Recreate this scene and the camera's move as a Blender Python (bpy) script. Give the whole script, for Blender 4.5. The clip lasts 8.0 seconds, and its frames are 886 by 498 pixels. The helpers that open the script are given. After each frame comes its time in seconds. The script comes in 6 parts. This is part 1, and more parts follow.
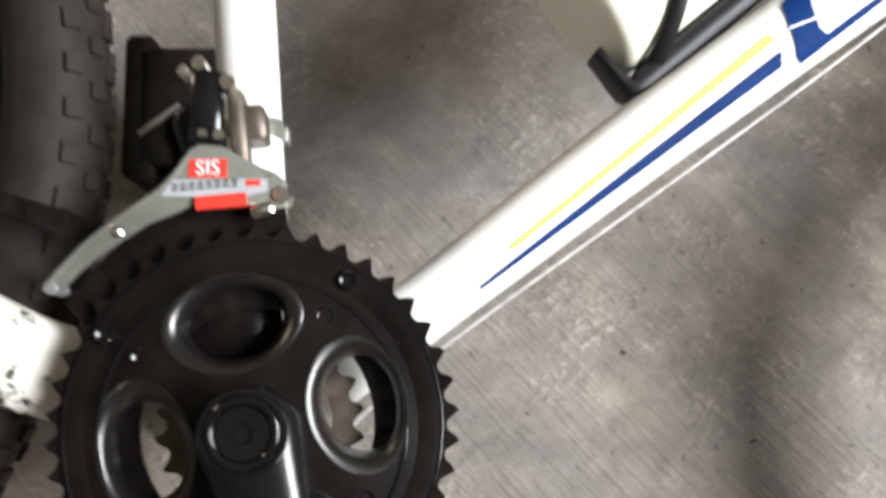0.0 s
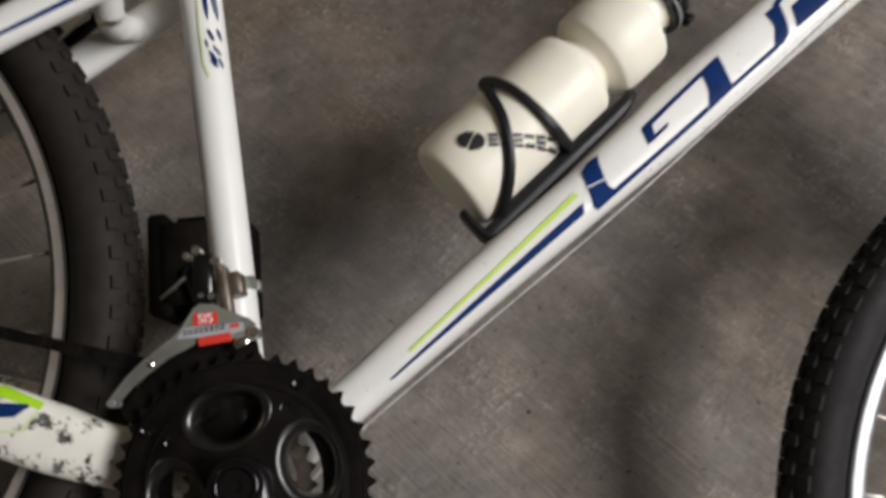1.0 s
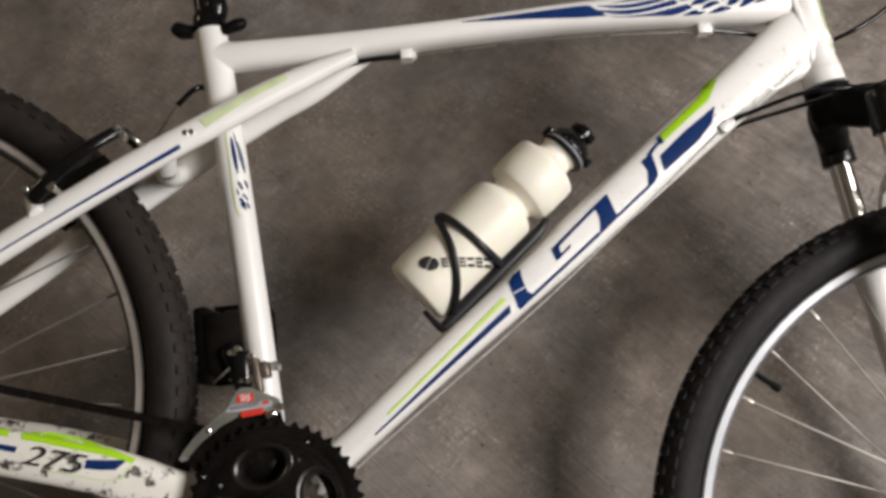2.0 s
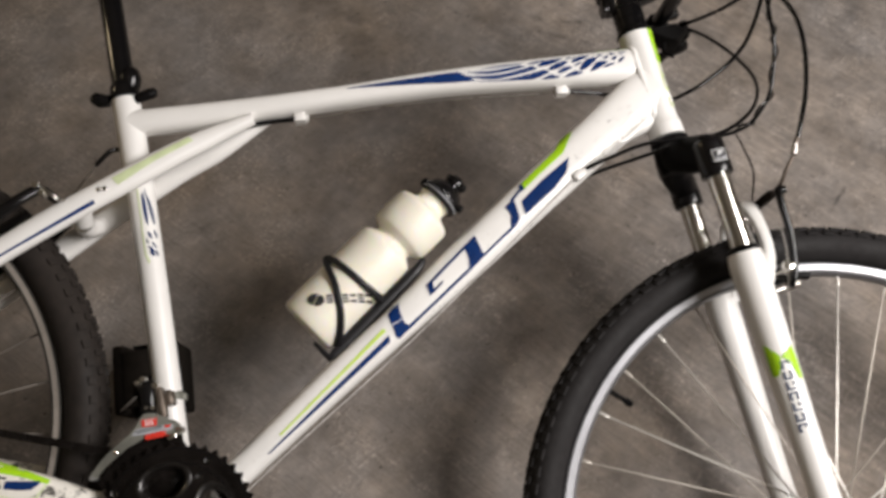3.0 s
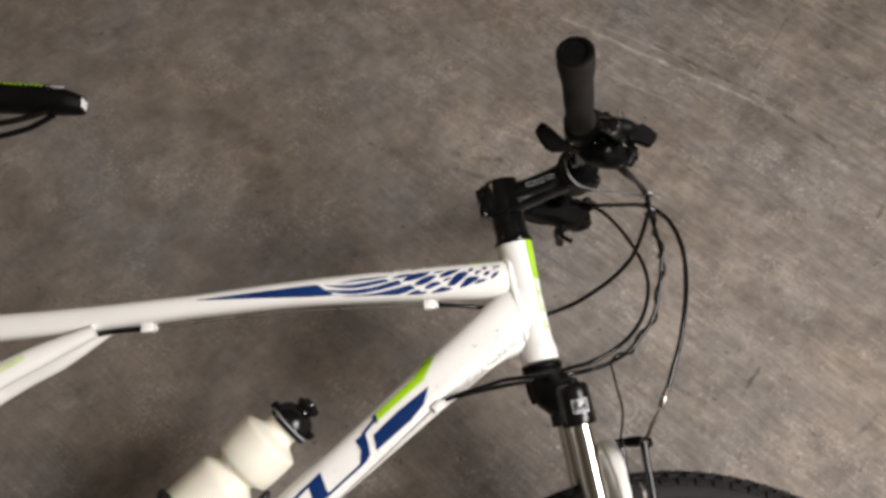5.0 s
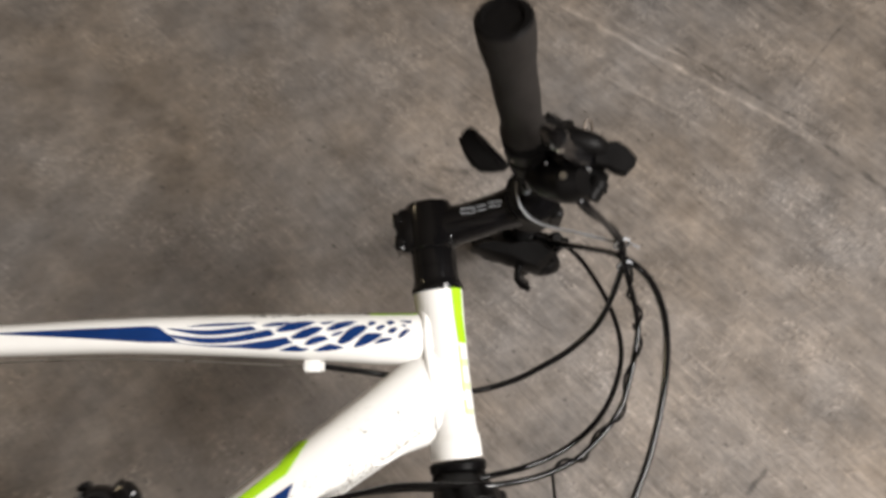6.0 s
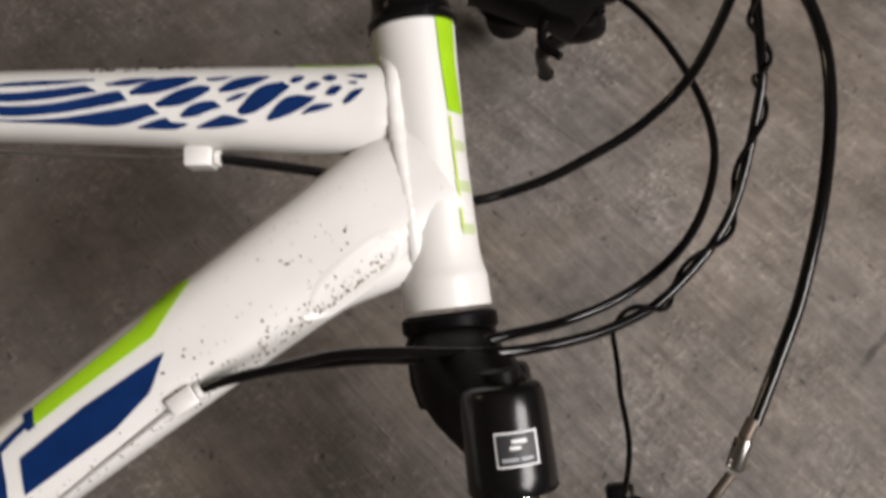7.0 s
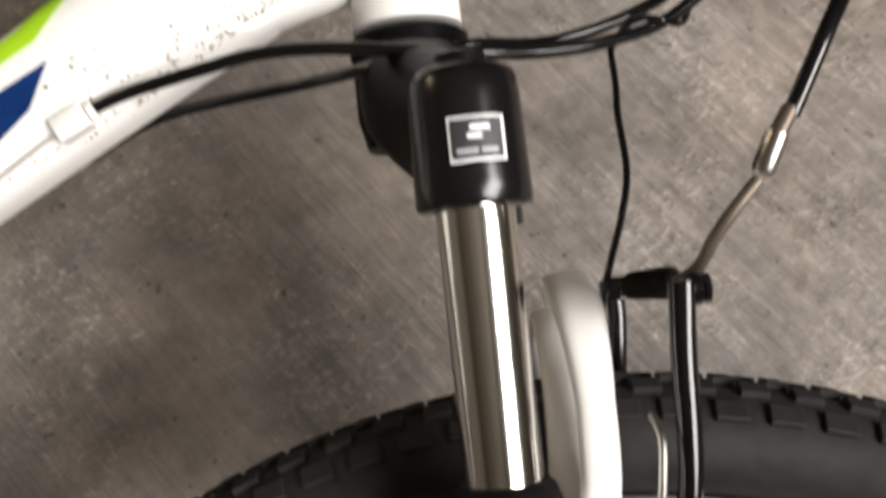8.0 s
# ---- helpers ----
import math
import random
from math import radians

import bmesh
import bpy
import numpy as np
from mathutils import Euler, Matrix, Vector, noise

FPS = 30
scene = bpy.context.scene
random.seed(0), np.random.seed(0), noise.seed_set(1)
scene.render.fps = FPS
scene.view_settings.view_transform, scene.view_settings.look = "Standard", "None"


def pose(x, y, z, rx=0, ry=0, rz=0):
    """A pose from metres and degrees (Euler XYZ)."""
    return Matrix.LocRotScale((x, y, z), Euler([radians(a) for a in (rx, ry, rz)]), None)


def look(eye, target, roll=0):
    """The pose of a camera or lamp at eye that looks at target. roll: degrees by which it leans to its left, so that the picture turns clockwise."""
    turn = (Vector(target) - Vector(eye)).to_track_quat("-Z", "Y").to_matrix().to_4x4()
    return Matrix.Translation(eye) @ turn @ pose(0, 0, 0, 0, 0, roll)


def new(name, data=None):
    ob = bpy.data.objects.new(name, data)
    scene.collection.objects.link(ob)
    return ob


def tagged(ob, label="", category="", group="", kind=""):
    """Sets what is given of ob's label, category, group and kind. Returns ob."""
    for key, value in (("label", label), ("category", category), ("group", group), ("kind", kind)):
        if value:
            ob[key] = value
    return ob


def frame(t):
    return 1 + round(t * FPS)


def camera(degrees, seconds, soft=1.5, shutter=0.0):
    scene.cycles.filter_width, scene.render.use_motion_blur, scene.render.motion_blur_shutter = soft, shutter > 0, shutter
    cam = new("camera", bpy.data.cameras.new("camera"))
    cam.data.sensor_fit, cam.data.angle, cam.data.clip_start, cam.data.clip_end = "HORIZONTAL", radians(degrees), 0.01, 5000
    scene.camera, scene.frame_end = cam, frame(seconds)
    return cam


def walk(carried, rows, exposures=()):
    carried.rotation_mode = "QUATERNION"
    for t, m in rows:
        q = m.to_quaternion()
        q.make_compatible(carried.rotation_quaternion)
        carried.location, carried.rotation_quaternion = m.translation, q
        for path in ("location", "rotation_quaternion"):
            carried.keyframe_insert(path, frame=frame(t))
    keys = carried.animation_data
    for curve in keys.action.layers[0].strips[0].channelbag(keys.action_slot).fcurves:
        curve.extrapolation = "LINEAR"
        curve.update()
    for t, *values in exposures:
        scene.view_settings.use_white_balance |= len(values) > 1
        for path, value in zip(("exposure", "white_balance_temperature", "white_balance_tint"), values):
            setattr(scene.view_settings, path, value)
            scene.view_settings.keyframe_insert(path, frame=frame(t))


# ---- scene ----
cam = camera(53.0, 8.0, soft=3.4, shutter=0.4)
PATH = [
    (0, (0.0715, 0.1143, 0.5632), (0.1919, 0.9125, -1.2667), 7.84),
    (0.2, (0.0852, 0.1049, 0.6091), (0.1445, 0.9331, -1.2104), 1.89),
    (0.5, (0.1003, 0.0774, 0.6631), (0.2033, 0.9677, -1.1248), 3.18),
    (0.7, (0.1081, 0.0715, 0.7000), (0.2159, 0.9602, -1.0885), 2.24),
    (1, (0.1298, 0.0534, 0.7660), (0.2117, 0.9793, -1.0049), 0.05),
    (1.2, (0.1332, 0.0571, 0.8263), (0.2229, 0.9400, -0.9660), 0.75),
    (2.3, (0.168, -0.012, 1.079), (0.266, 0.915, -0.691), -1.0),
    (2.5, (0.179, -0.04, 1.094), (0.297, 0.946, -0.643), -1.0),
    (2.7, (0.2035, -0.0531, 1.1100), (0.3303, 0.9407, -0.6210), -1.34),
    (3, (0.251, -0.06, 1.134), (0.405, 0.94, -0.591), 0.9),
    (3.2, (0.2782, -0.0657, 1.1538), (0.4140, 0.9550, -0.5608), 1.03),
    (3.5, (0.306, -0.055, 1.176), (0.393, 0.928, -0.563), 1.3),
    (3.7, (0.3265, -0.0353, 1.1927), (0.4206, 0.9250, -0.5591), 2.90),
    (4, (0.363, 0.027, 1.209), (0.528, 0.983, -0.54), 5.0),
    (4.2, (0.3900, 0.0748, 1.2232), (0.5721, 1.0129, -0.5337), 5.37),
    (4.5, (0.418, 0.14, 1.227), (0.6, 1.075, -0.532), 4.4),
    (4.7, (0.432, 0.17, 1.225), (0.588, 1.121, -0.527), 2.5),
    (5.8, (0.588, 0.325, 1.109), (0.6, 1.22, -0.68), 1.6),
    (6, (0.595, 0.367, 0.991), (0.641, 1.319, -0.768), 2.6),
    (6.2, (0.5961, 0.3973, 0.9007), (0.6639, 1.2678, -0.8987), 3.41),
    (6.5, (0.6, 0.423, 0.794), (0.668, 1.229, -1.035), 4.2),
    (6.7, (0.6026, 0.4349, 0.7292), (0.6707, 1.2128, -1.1121), 4.35),
    (7, (0.612, 0.436, 0.679), (0.657, 1.152, -1.188), 2.7),
    (7.2, (0.6197, 0.4316, 0.6597), (0.6458, 1.1054, -1.2232), 1.51),
    (7.5, (0.624, 0.411, 0.629), (0.657, 1.07, -1.259), 2.6),
    (7.7, (0.6270, 0.3958, 0.6038), (0.6557, 1.0458, -1.2874), 2.24),
    (8, (0.636, 0.372, 0.568), (0.65, 1.007, -1.328), 1.6),
]
EXPOSURES = [
    (0.0, 1.17, 5980, 6), (0.2, 0.72, 6000, 8), (0.5, 0.12, 6080, 10), (1.0, -0.21, 6280, 10), (2.5, -0.03, 6500, 12), (4.0, -0.05, 6550, 12), (4.5, -0.13, 6560, 12),
    (5.8, 0.35, 6500, 10), (6.0, 0.30, 6500, 10), (6.5, -0.24, 6500, 11), (7.0, -0.33, 6500, 12), (7.5, 0.05, 6560, 12), (8.0, 0.34, 6560, 11),
]
walk(cam, [(t, look(eye, target, roll)) for t, eye, target, roll in PATH], EXPOSURES)

# ---- light: a closed garage; unseen lamps, a large one near, a small warm one far off ----
# Faint warm background added as fill.
world = bpy.data.worlds.new("ambient_fill")
scene.world = world
world.use_nodes = True
world.node_tree.nodes["Background"].inputs[0].default_value = (1.0, 0.88, 0.71, 1)
world.node_tree.nodes["Background"].inputs[1].default_value = 0.024


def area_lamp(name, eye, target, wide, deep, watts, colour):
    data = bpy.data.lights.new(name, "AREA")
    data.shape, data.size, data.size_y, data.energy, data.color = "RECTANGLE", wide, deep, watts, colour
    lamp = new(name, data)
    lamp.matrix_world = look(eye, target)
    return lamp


# Unseen main lamp, placed to match the shadows and the falloff.
area_lamp("unseen_lamp", (1.90, -0.25, 1.90), (0.15, 0.30, 0.0), 1.5, 0.9, 88, (1.0, 0.965, 0.93))
# Unseen warm lamp added for the golden edge on the seat post.
area_lamp("unseen_lamp", (-3.2, 2.1, 1.65), (0.0, 0.8, 0.3), 0.3, 0.9, 11, (1.0, 0.79, 0.50))

# ---- materials ----
def material(name, base, rough=0.5, metal=0.0, vary=0.12, grain=60.0, bump=0.0, coat=0.0, spec=0.5, dirt=None, dirt_at=0.62, dirt_scale=35.0):
    """A surface with fine and broad variation of tone, a fine relief, and, if wanted, spots of dirt."""
    m = bpy.data.materials.new(name)
    m.use_nodes = True
    nt = m.node_tree
    bsdf = nt.nodes["Principled BSDF"]
    where = nt.nodes.new("ShaderNodeTexCoord")
    fine = nt.nodes.new("ShaderNodeTexNoise")
    fine.inputs["Scale"].default_value, fine.inputs["Detail"].default_value = grain, 6
    broad = nt.nodes.new("ShaderNodeTexNoise")
    broad.inputs["Scale"].default_value, broad.inputs["Detail"].default_value = grain / 9, 4
    both = nt.nodes.new("ShaderNodeMath")
    both.operation = "ADD"
    ramp = nt.nodes.new("ShaderNodeMapRange")
    ramp.inputs["From Min"].default_value, ramp.inputs["From Max"].default_value = 0.7, 1.3
    ramp.inputs["To Min"].default_value, ramp.inputs["To Max"].default_value = 1 - vary, 1 + vary
    tone = nt.nodes.new("ShaderNodeVectorMath")
    tone.operation = "SCALE"
    tone.inputs[0].default_value = base
    for node in (fine, broad):
        nt.links.new(where.outputs["Object"], node.inputs["Vector"])
    nt.links.new(fine.outputs["Fac"], both.inputs[0])
    nt.links.new(broad.outputs["Fac"], both.inputs[1])
    nt.links.new(both.outputs[0], ramp.inputs["Value"])
    nt.links.new(ramp.outputs[0], tone.inputs["Scale"])
    colour = tone.outputs[0]
    if dirt:
        spot = nt.nodes.new("ShaderNodeTexNoise")
        spot.inputs["Scale"].default_value, spot.inputs["Detail"].default_value = dirt_scale, 8
        spot.inputs["Roughness"].default_value = 0.7
        nt.links.new(where.outputs["Object"], spot.inputs["Vector"])
        cut = nt.nodes.new("ShaderNodeMapRange")
        cut.inputs["From Min"].default_value, cut.inputs["From Max"].default_value = dirt_at, dirt_at + 0.06
        nt.links.new(spot.outputs["Fac"], cut.inputs["Value"])
        mix = nt.nodes.new("ShaderNodeMix")
        mix.data_type = "RGBA"
        nt.links.new(cut.outputs[0], mix.inputs["Factor"])
        nt.links.new(colour, mix.inputs["A"])
        mix.inputs["B"].default_value = (*dirt, 1)
        colour = mix.outputs["Result"]
    nt.links.new(colour, bsdf.inputs["Base Color"])
    bsdf.inputs["Roughness"].default_value, bsdf.inputs["Metallic"].default_value = rough, metal
    bsdf.inputs["Coat Weight"].default_value, bsdf.inputs["Coat Roughness"].default_value = coat, 0.2
    bsdf.inputs["Specular IOR Level"].default_value = spec
    worn = nt.nodes.new("ShaderNodeMapRange")
    worn.inputs["From Min"].default_value, worn.inputs["From Max"].default_value = 0.3, 0.7
    worn.inputs["To Min"].default_value, worn.inputs["To Max"].default_value = max(0.03, rough * 0.8), min(1, rough * 1.25)
    nt.links.new(broad.outputs["Fac"], worn.inputs["Value"])
    nt.links.new(worn.outputs[0], bsdf.inputs["Roughness"])
    if bump:
        relief = nt.nodes.new("ShaderNodeBump")
        relief.inputs["Strength"].default_value, relief.inputs["Distance"].default_value = bump, 0.001
        nt.links.new(fine.outputs["Fac"], relief.inputs["Height"])
        nt.links.new(relief.outputs[0], bsdf.inputs["Normal"])
    return m


def concrete_material():
    """Brushed grey-brown concrete: clouds, stains, light and dark grains, and drag marks along one direction."""
    m = bpy.data.materials.new("brushed_concrete")
    m.use_nodes = True
    nt = m.node_tree
    bsdf = nt.nodes["Principled BSDF"]
    where = nt.nodes.new("ShaderNodeTexCoord")

    def field(scale, detail, turn=0.0, stretch=(1, 1, 1), rough=0.6):
        place = nt.nodes.new("ShaderNodeMapping")
        place.vector_type = "TEXTURE"
        place.inputs["Rotation"].default_value = (0, 0, turn)
        place.inputs["Scale"].default_value = stretch
        n = nt.nodes.new("ShaderNodeTexNoise")
        n.inputs["Scale"].default_value, n.inputs["Detail"].default_value, n.inputs["Roughness"].default_value = scale, detail, rough
        nt.links.new(where.outputs["Object"], place.inputs["Vector"])
        nt.links.new(place.outputs[0], n.inputs["Vector"])
        return n.outputs["Fac"]

    def spread(value, low, high, a, b):
        r = nt.nodes.new("ShaderNodeMapRange")
        for k, v in (("From Min", low), ("From Max", high), ("To Min", a), ("To Max", b)):
            r.inputs[k].default_value = v
        nt.links.new(value, r.inputs["Value"])
        return r.outputs[0]

    def join(op, a, b):
        n = nt.nodes.new("ShaderNodeMath")
        n.operation = op
        nt.links.new(a, n.inputs[0])
        nt.links.new(b, n.inputs[1])
        return n.outputs[0]

    def scrape(x0, y0, x1, y1, half, strength):
        """A worn line between two places on the floor, broken up along its length."""
        length = math.hypot(x1 - x0, y1 - y0)
        place = nt.nodes.new("ShaderNodeMapping")
        place.vector_type = "TEXTURE"
        place.inputs["Location"].default_value = ((x0 + x1) / 2, (y0 + y1) / 2, 0)
        place.inputs["Rotation"].default_value = (0, 0, math.atan2(y1 - y0, x1 - x0))
        place.inputs["Scale"].default_value = (length / 2, half, 1)
        nt.links.new(where.outputs["Object"], place.inputs["Vector"])
        wobble = nt.nodes.new("ShaderNodeVectorMath")
        wobble.operation = "MULTIPLY_ADD"
        noise = nt.nodes.new("ShaderNodeTexNoise")
        noise.inputs["Scale"].default_value, noise.inputs["Detail"].default_value = 45, 5
        nt.links.new(where.outputs["Object"], noise.inputs["Vector"])
        nt.links.new(noise.outputs["Color"], wobble.inputs[0])
        wobble.inputs[1].default_value = (0.3, 2.6, 0)
        nt.links.new(place.outputs[0], wobble.inputs[2])
        shift = nt.nodes.new("ShaderNodeVectorMath")
        shift.operation = "ADD"
        shift.inputs[1].default_value = (-0.15, -1.3, 0)
        nt.links.new(wobble.outputs[0], shift.inputs[0])
        flat = nt.nodes.new("ShaderNodeVectorMath")
        flat.operation = "MULTIPLY"
        flat.inputs[1].default_value = (1, 1, 0)
        nt.links.new(shift.outputs[0], flat.inputs[0])
        parts = nt.nodes.new("ShaderNodeSeparateXYZ")
        nt.links.new(flat.outputs[0], parts.inputs[0])
        ends = []
        for axis, inner in (("X", 0.8), ("Y", 0.3)):
            size = nt.nodes.new("ShaderNodeMath")
            size.operation = "ABSOLUTE"
            nt.links.new(parts.outputs[axis], size.inputs[0])
            ends.append(spread(size.outputs[0], inner, 1.0, 1.0, 0.0))
        broken = spread(noise.outputs["Fac"], 0.38, 0.6, 0.2, 1.0)
        return spread(join("MULTIPLY", join("MULTIPLY", ends[0], ends[1]), broken), 0.0, 1.0, 1.0, strength)

    def blend(value, mask):
        """A factor that fades to 1 where the mask is 0."""
        n = nt.nodes.new("ShaderNodeMix")
        n.data_type = "FLOAT"
        nt.links.new(mask, n.inputs["Factor"])
        n.inputs["A"].default_value = 1.0
        nt.links.new(value, n.inputs["B"])
        return n.outputs[0]

    clouds = field(2.2, 5)
    blotch = field(8, 9, 0.3, rough=0.66)
    streak = field(7, 7, radians(DRAG), (1.0, 0.22, 1), 0.7)
    broom = field(13, 5, radians(DRAG), (1.0, 0.115, 1), 0.6)
    rake = field(34, 5, radians(DRAG + 5), (1.0, 0.17, 1), 0.66)
    grit = field(230, 4, rough=0.75)
    pale = field(26, 6, radians(DRAG - 3), (1.0, 0.16, 1), 0.7)
    mottle = field(30, 5, radians(DRAG - 6), (1.0, 0.36, 1), 0.62)
    stain = field(5.0, 8, 0.4, rough=0.72)
    hair = field(9, 3, radians(DRAG + 4), (1.0, 0.04, 1), 0.5)
    gouge = field(9, 5, radians(DRAG + 8), (1.0, 0.08, 1), 0.6)
    cross = field(8, 3, radians(DRAG + 70), (1.0, 0.05, 1), 0.5)
    fleck = field(95, 3, 0.7, rough=0.6)
    grain = field(105, 5, 2.9, (1.0, 0.6, 1), 0.8)
    chip = field(120, 2, 1.9, rough=0.5)
    patch = field(17, 6, 1.1, rough=0.62)
    parted = nt.nodes.new("ShaderNodeSeparateXYZ")
    nt.links.new(where.outputs["Object"], parted.inputs[0])
    swept = join("MULTIPLY", spread(parted.outputs["X"], 0.15, 0.85, 0.16, 1.0), spread(field(1.6, 3, 0.9), 0.36, 0.56, 0.6, 1.0))
    bristle = field(17, 4, radians(DRAG - 2), (1.0, 0.055, 1), 0.6)
    worm = field(150, 2, 0.8, (1.0, 0.75, 1), 0.5)
    pit = field(88, 3, 2.2, rough=0.5)
    coarse = spread(field(9, 5, 2.6, rough=0.62), 0.44, 0.60, 0.0, 1.0)
    lumps = field(38, 6, 0.5, (1.0, 0.7, 1), 0.68)
    tone = join("MULTIPLY", spread(clouds, 0.3, 0.7, 0.84, 1.16), spread(blotch, 0.32, 0.68, 0.80, 1.20))
    for value, low, high, a, b in ((streak, 0.32, 0.68, 0.85, 1.15), (broom, 0.30, 0.70, 0.80, 1.21), (bristle, 0.34, 0.66, 0.91, 1.10), (pale, 0.57, 0.70, 1.0, 1.35),
                                   (mottle, 0.34, 0.66, 0.88, 1.12), (hair, 0.62, 0.74, 1.0, 1.25), (gouge, 0.60, 0.74, 1.0, 0.62)):
        tone = join("MULTIPLY", tone, blend(spread(value, low, high, a, b), swept))
    for value, low, high, a, b in ((grain, 0.34, 0.66, 0.87, 1.13), (worm, 0.53, 0.66, 1.0, 1.42), (rake, 0.56, 0.68, 1.0, 1.35), (fleck, 0.60, 0.72, 1.0, 1.6)):
        tone = join("MULTIPLY", tone, blend(spread(value, low, high, a, b), coarse))
    for value, low, high, a, b in ((lumps, 0.32, 0.68, 0.83, 1.17), (grit, 0.32, 0.68, 0.94, 1.06), (patch, 0.34, 0.66, 0.82, 1.18), (cross, 0.66, 0.76, 1.0, 1.25),
                                   (pit, 0.67, 0.74, 1.0, 0.5), (chip, 0.68, 0.76, 1.0, 0.4)):
        tone = join("MULTIPLY", tone, spread(value, low, high, a, b))
    for x0, y0, x1, y1, half, strength in SCRAPES:
        tone = join("MULTIPLY", tone, scrape(x0, y0, x1, y1, half, strength))
    tone = join("MULTIPLY", tone, spread(stain, 0.58, 0.72, 1.0, 0.62))
    paint = nt.nodes.new("ShaderNodeMix")
    paint.data_type = "RGBA"
    paint.inputs["A"].default_value, paint.inputs["B"].default_value = (0.194, 0.157, 0.124, 1), (0.187, 0.170, 0.158, 1)
    nt.links.new(spread(field(3.1, 6, 1.7, rough=0.65), 0.34, 0.66, 0.0, 1.0), paint.inputs["Factor"])
    scale = nt.nodes.new("ShaderNodeVectorMath")
    scale.operation = "SCALE"
    nt.links.new(paint.outputs["Result"], scale.inputs[0])
    nt.links.new(tone, scale.inputs["Scale"])
    nt.links.new(scale.outputs[0], bsdf.inputs["Base Color"])
    nt.links.new(spread(blotch, 0.3, 0.7, 0.5, 0.75), bsdf.inputs["Roughness"])
    relief = nt.nodes.new("ShaderNodeBump")
    relief.inputs["Strength"].default_value, relief.inputs["Distance"].default_value = 0.6, 0.003
    nt.links.new(join("ADD", join("ADD", broom, rake), join("ADD", lumps, join("ADD", bristle, join("MULTIPLY", worm, coarse)))), relief.inputs["Height"])
    nt.links.new(relief.outputs[0], bsdf.inputs["Normal"])
    return m


# Worn lines on the floor: two ends, half width, and how much paler or darker they are.
SCRAPES = ((0.80, 1.318, 1.147, 1.064, 0.0055, 1.7), (0.952, 1.243, 1.165, 1.072, 0.0045, 0.5), (1.14, 1.075, 1.22, 0.985, 0.005, 0.45),
           (1.227, 1.295, 1.114, 1.155, 0.003, 0.55), (0.83, 1.20, 0.99, 1.09, 0.003, 1.5), (0.86, 1.30, 1.0, 1.20, 0.003, 1.6),
           (0.57, 1.012, 0.668, 0.962, 0.007, 0.5), (0.60, 1.03, 0.66, 1.015, 0.006, 0.5),
           (0.942, 0.580, 0.987, 0.627, 0.0045, 0.4), (1.094, 0.513, 1.136, 0.540, 0.004, 0.4), (1.230, 0.845, 1.258, 0.878, 0.004, 0.4),
           (0.650, 1.082, 0.742, 1.032, 0.004, 1.4), (0.674, 1.097, 0.778, 1.040, 0.0035, 1.4))
DRAG = -47.0  # the drag marks' turn on the floor, in degrees
CONCRETE = concrete_material()
# Tones of the unseen walls and ceiling, picked to steer bounce light and reflections.
WALL_TONE = material("unseen_wall_tone", (0.41, 0.375, 0.31), 0.8, grain=20, bump=0.2)
CEILING_TONE = material("unseen_ceiling_tone", (0.33, 0.30, 0.25), 0.85, grain=20, bump=0.2)
WHITE = material("white_paint", (0.80, 0.785, 0.755), 0.36, coat=0.15, vary=0.04, grain=30, dirt=(0.12, 0.11, 0.09), dirt_at=0.70, dirt_scale=60)
DIRTY_WHITE = material("speckled_white_paint", (0.79, 0.775, 0.745), 0.38, coat=0.1, vary=0.05, grain=30, dirt=(0.34, 0.30, 0.25), dirt_at=0.63, dirt_scale=260)
SCRAPED_WHITE = material("scraped_white_paint", (0.76, 0.73, 0.66), 0.42, vary=0.08, grain=40, dirt=(0.045, 0.04, 0.034), dirt_at=0.545, dirt_scale=55)
NAVY = material("navy_decal", (0.005, 0.025, 0.112), 0.55, vary=0.2, grain=80, spec=0.07, dirt=(0.5, 0.5, 0.5), dirt_at=0.68, dirt_scale=300)
LIME = material("lime_decal", (0.36, 0.64, 0.012), 0.5, vary=0.08, grain=60, spec=0.3)
PALE_LIME = material("pale_lime_decal", (0.55, 0.72, 0.15), 0.5, vary=0.08, grain=60, spec=0.3)
BLACK_GLOSS = material("black_gloss", (0.0045, 0.0042, 0.0045), 0.13, vary=0.3, coat=0.0, spec=0.42)
GLOSS_LIP = material("worn_gloss_black", (0.0085, 0.0072, 0.0064), 0.30, vary=0.5, grain=90, spec=0.75)
CAGE_PLASTIC = material("slate_black_plastic", (0.0115, 0.0112, 0.0125), 0.42, vary=0.25, grain=90, bump=0.1, spec=0.28)
EDGE_GLOSS = material("gloss_edge_black", (0.0050, 0.0046, 0.0048), 0.25, vary=0.3, spec=0.65)
BLACK_CAST = material("black_cast_metal", (0.0042, 0.0038, 0.0040), 0.36, vary=0.4, grain=120, bump=0.2, spec=0.045)
BLACK_SATIN = material("black_satin", (0.0050, 0.0045, 0.0048), 0.22, vary=0.3, spec=0.40)
CAGE_STEEL = material("worn_cage_steel", (0.235, 0.235, 0.205), 0.45, metal=0.55, vary=0.25, grain=60, dirt=(0.06, 0.055, 0.045), dirt_at=0.64, dirt_scale=45)
BLACK = material("black_plastic", (0.0045, 0.0041, 0.0040), 0.42, vary=0.3, spec=0.09, bump=0.15, grain=200)
GREASY = material("greasy_black_steel", (0.0070, 0.0057, 0.0051), 0.26, vary=0.5, grain=70, bump=0.25, spec=0.16, dirt=(0.30, 0.28, 0.25), dirt_at=0.69, dirt_scale=150)
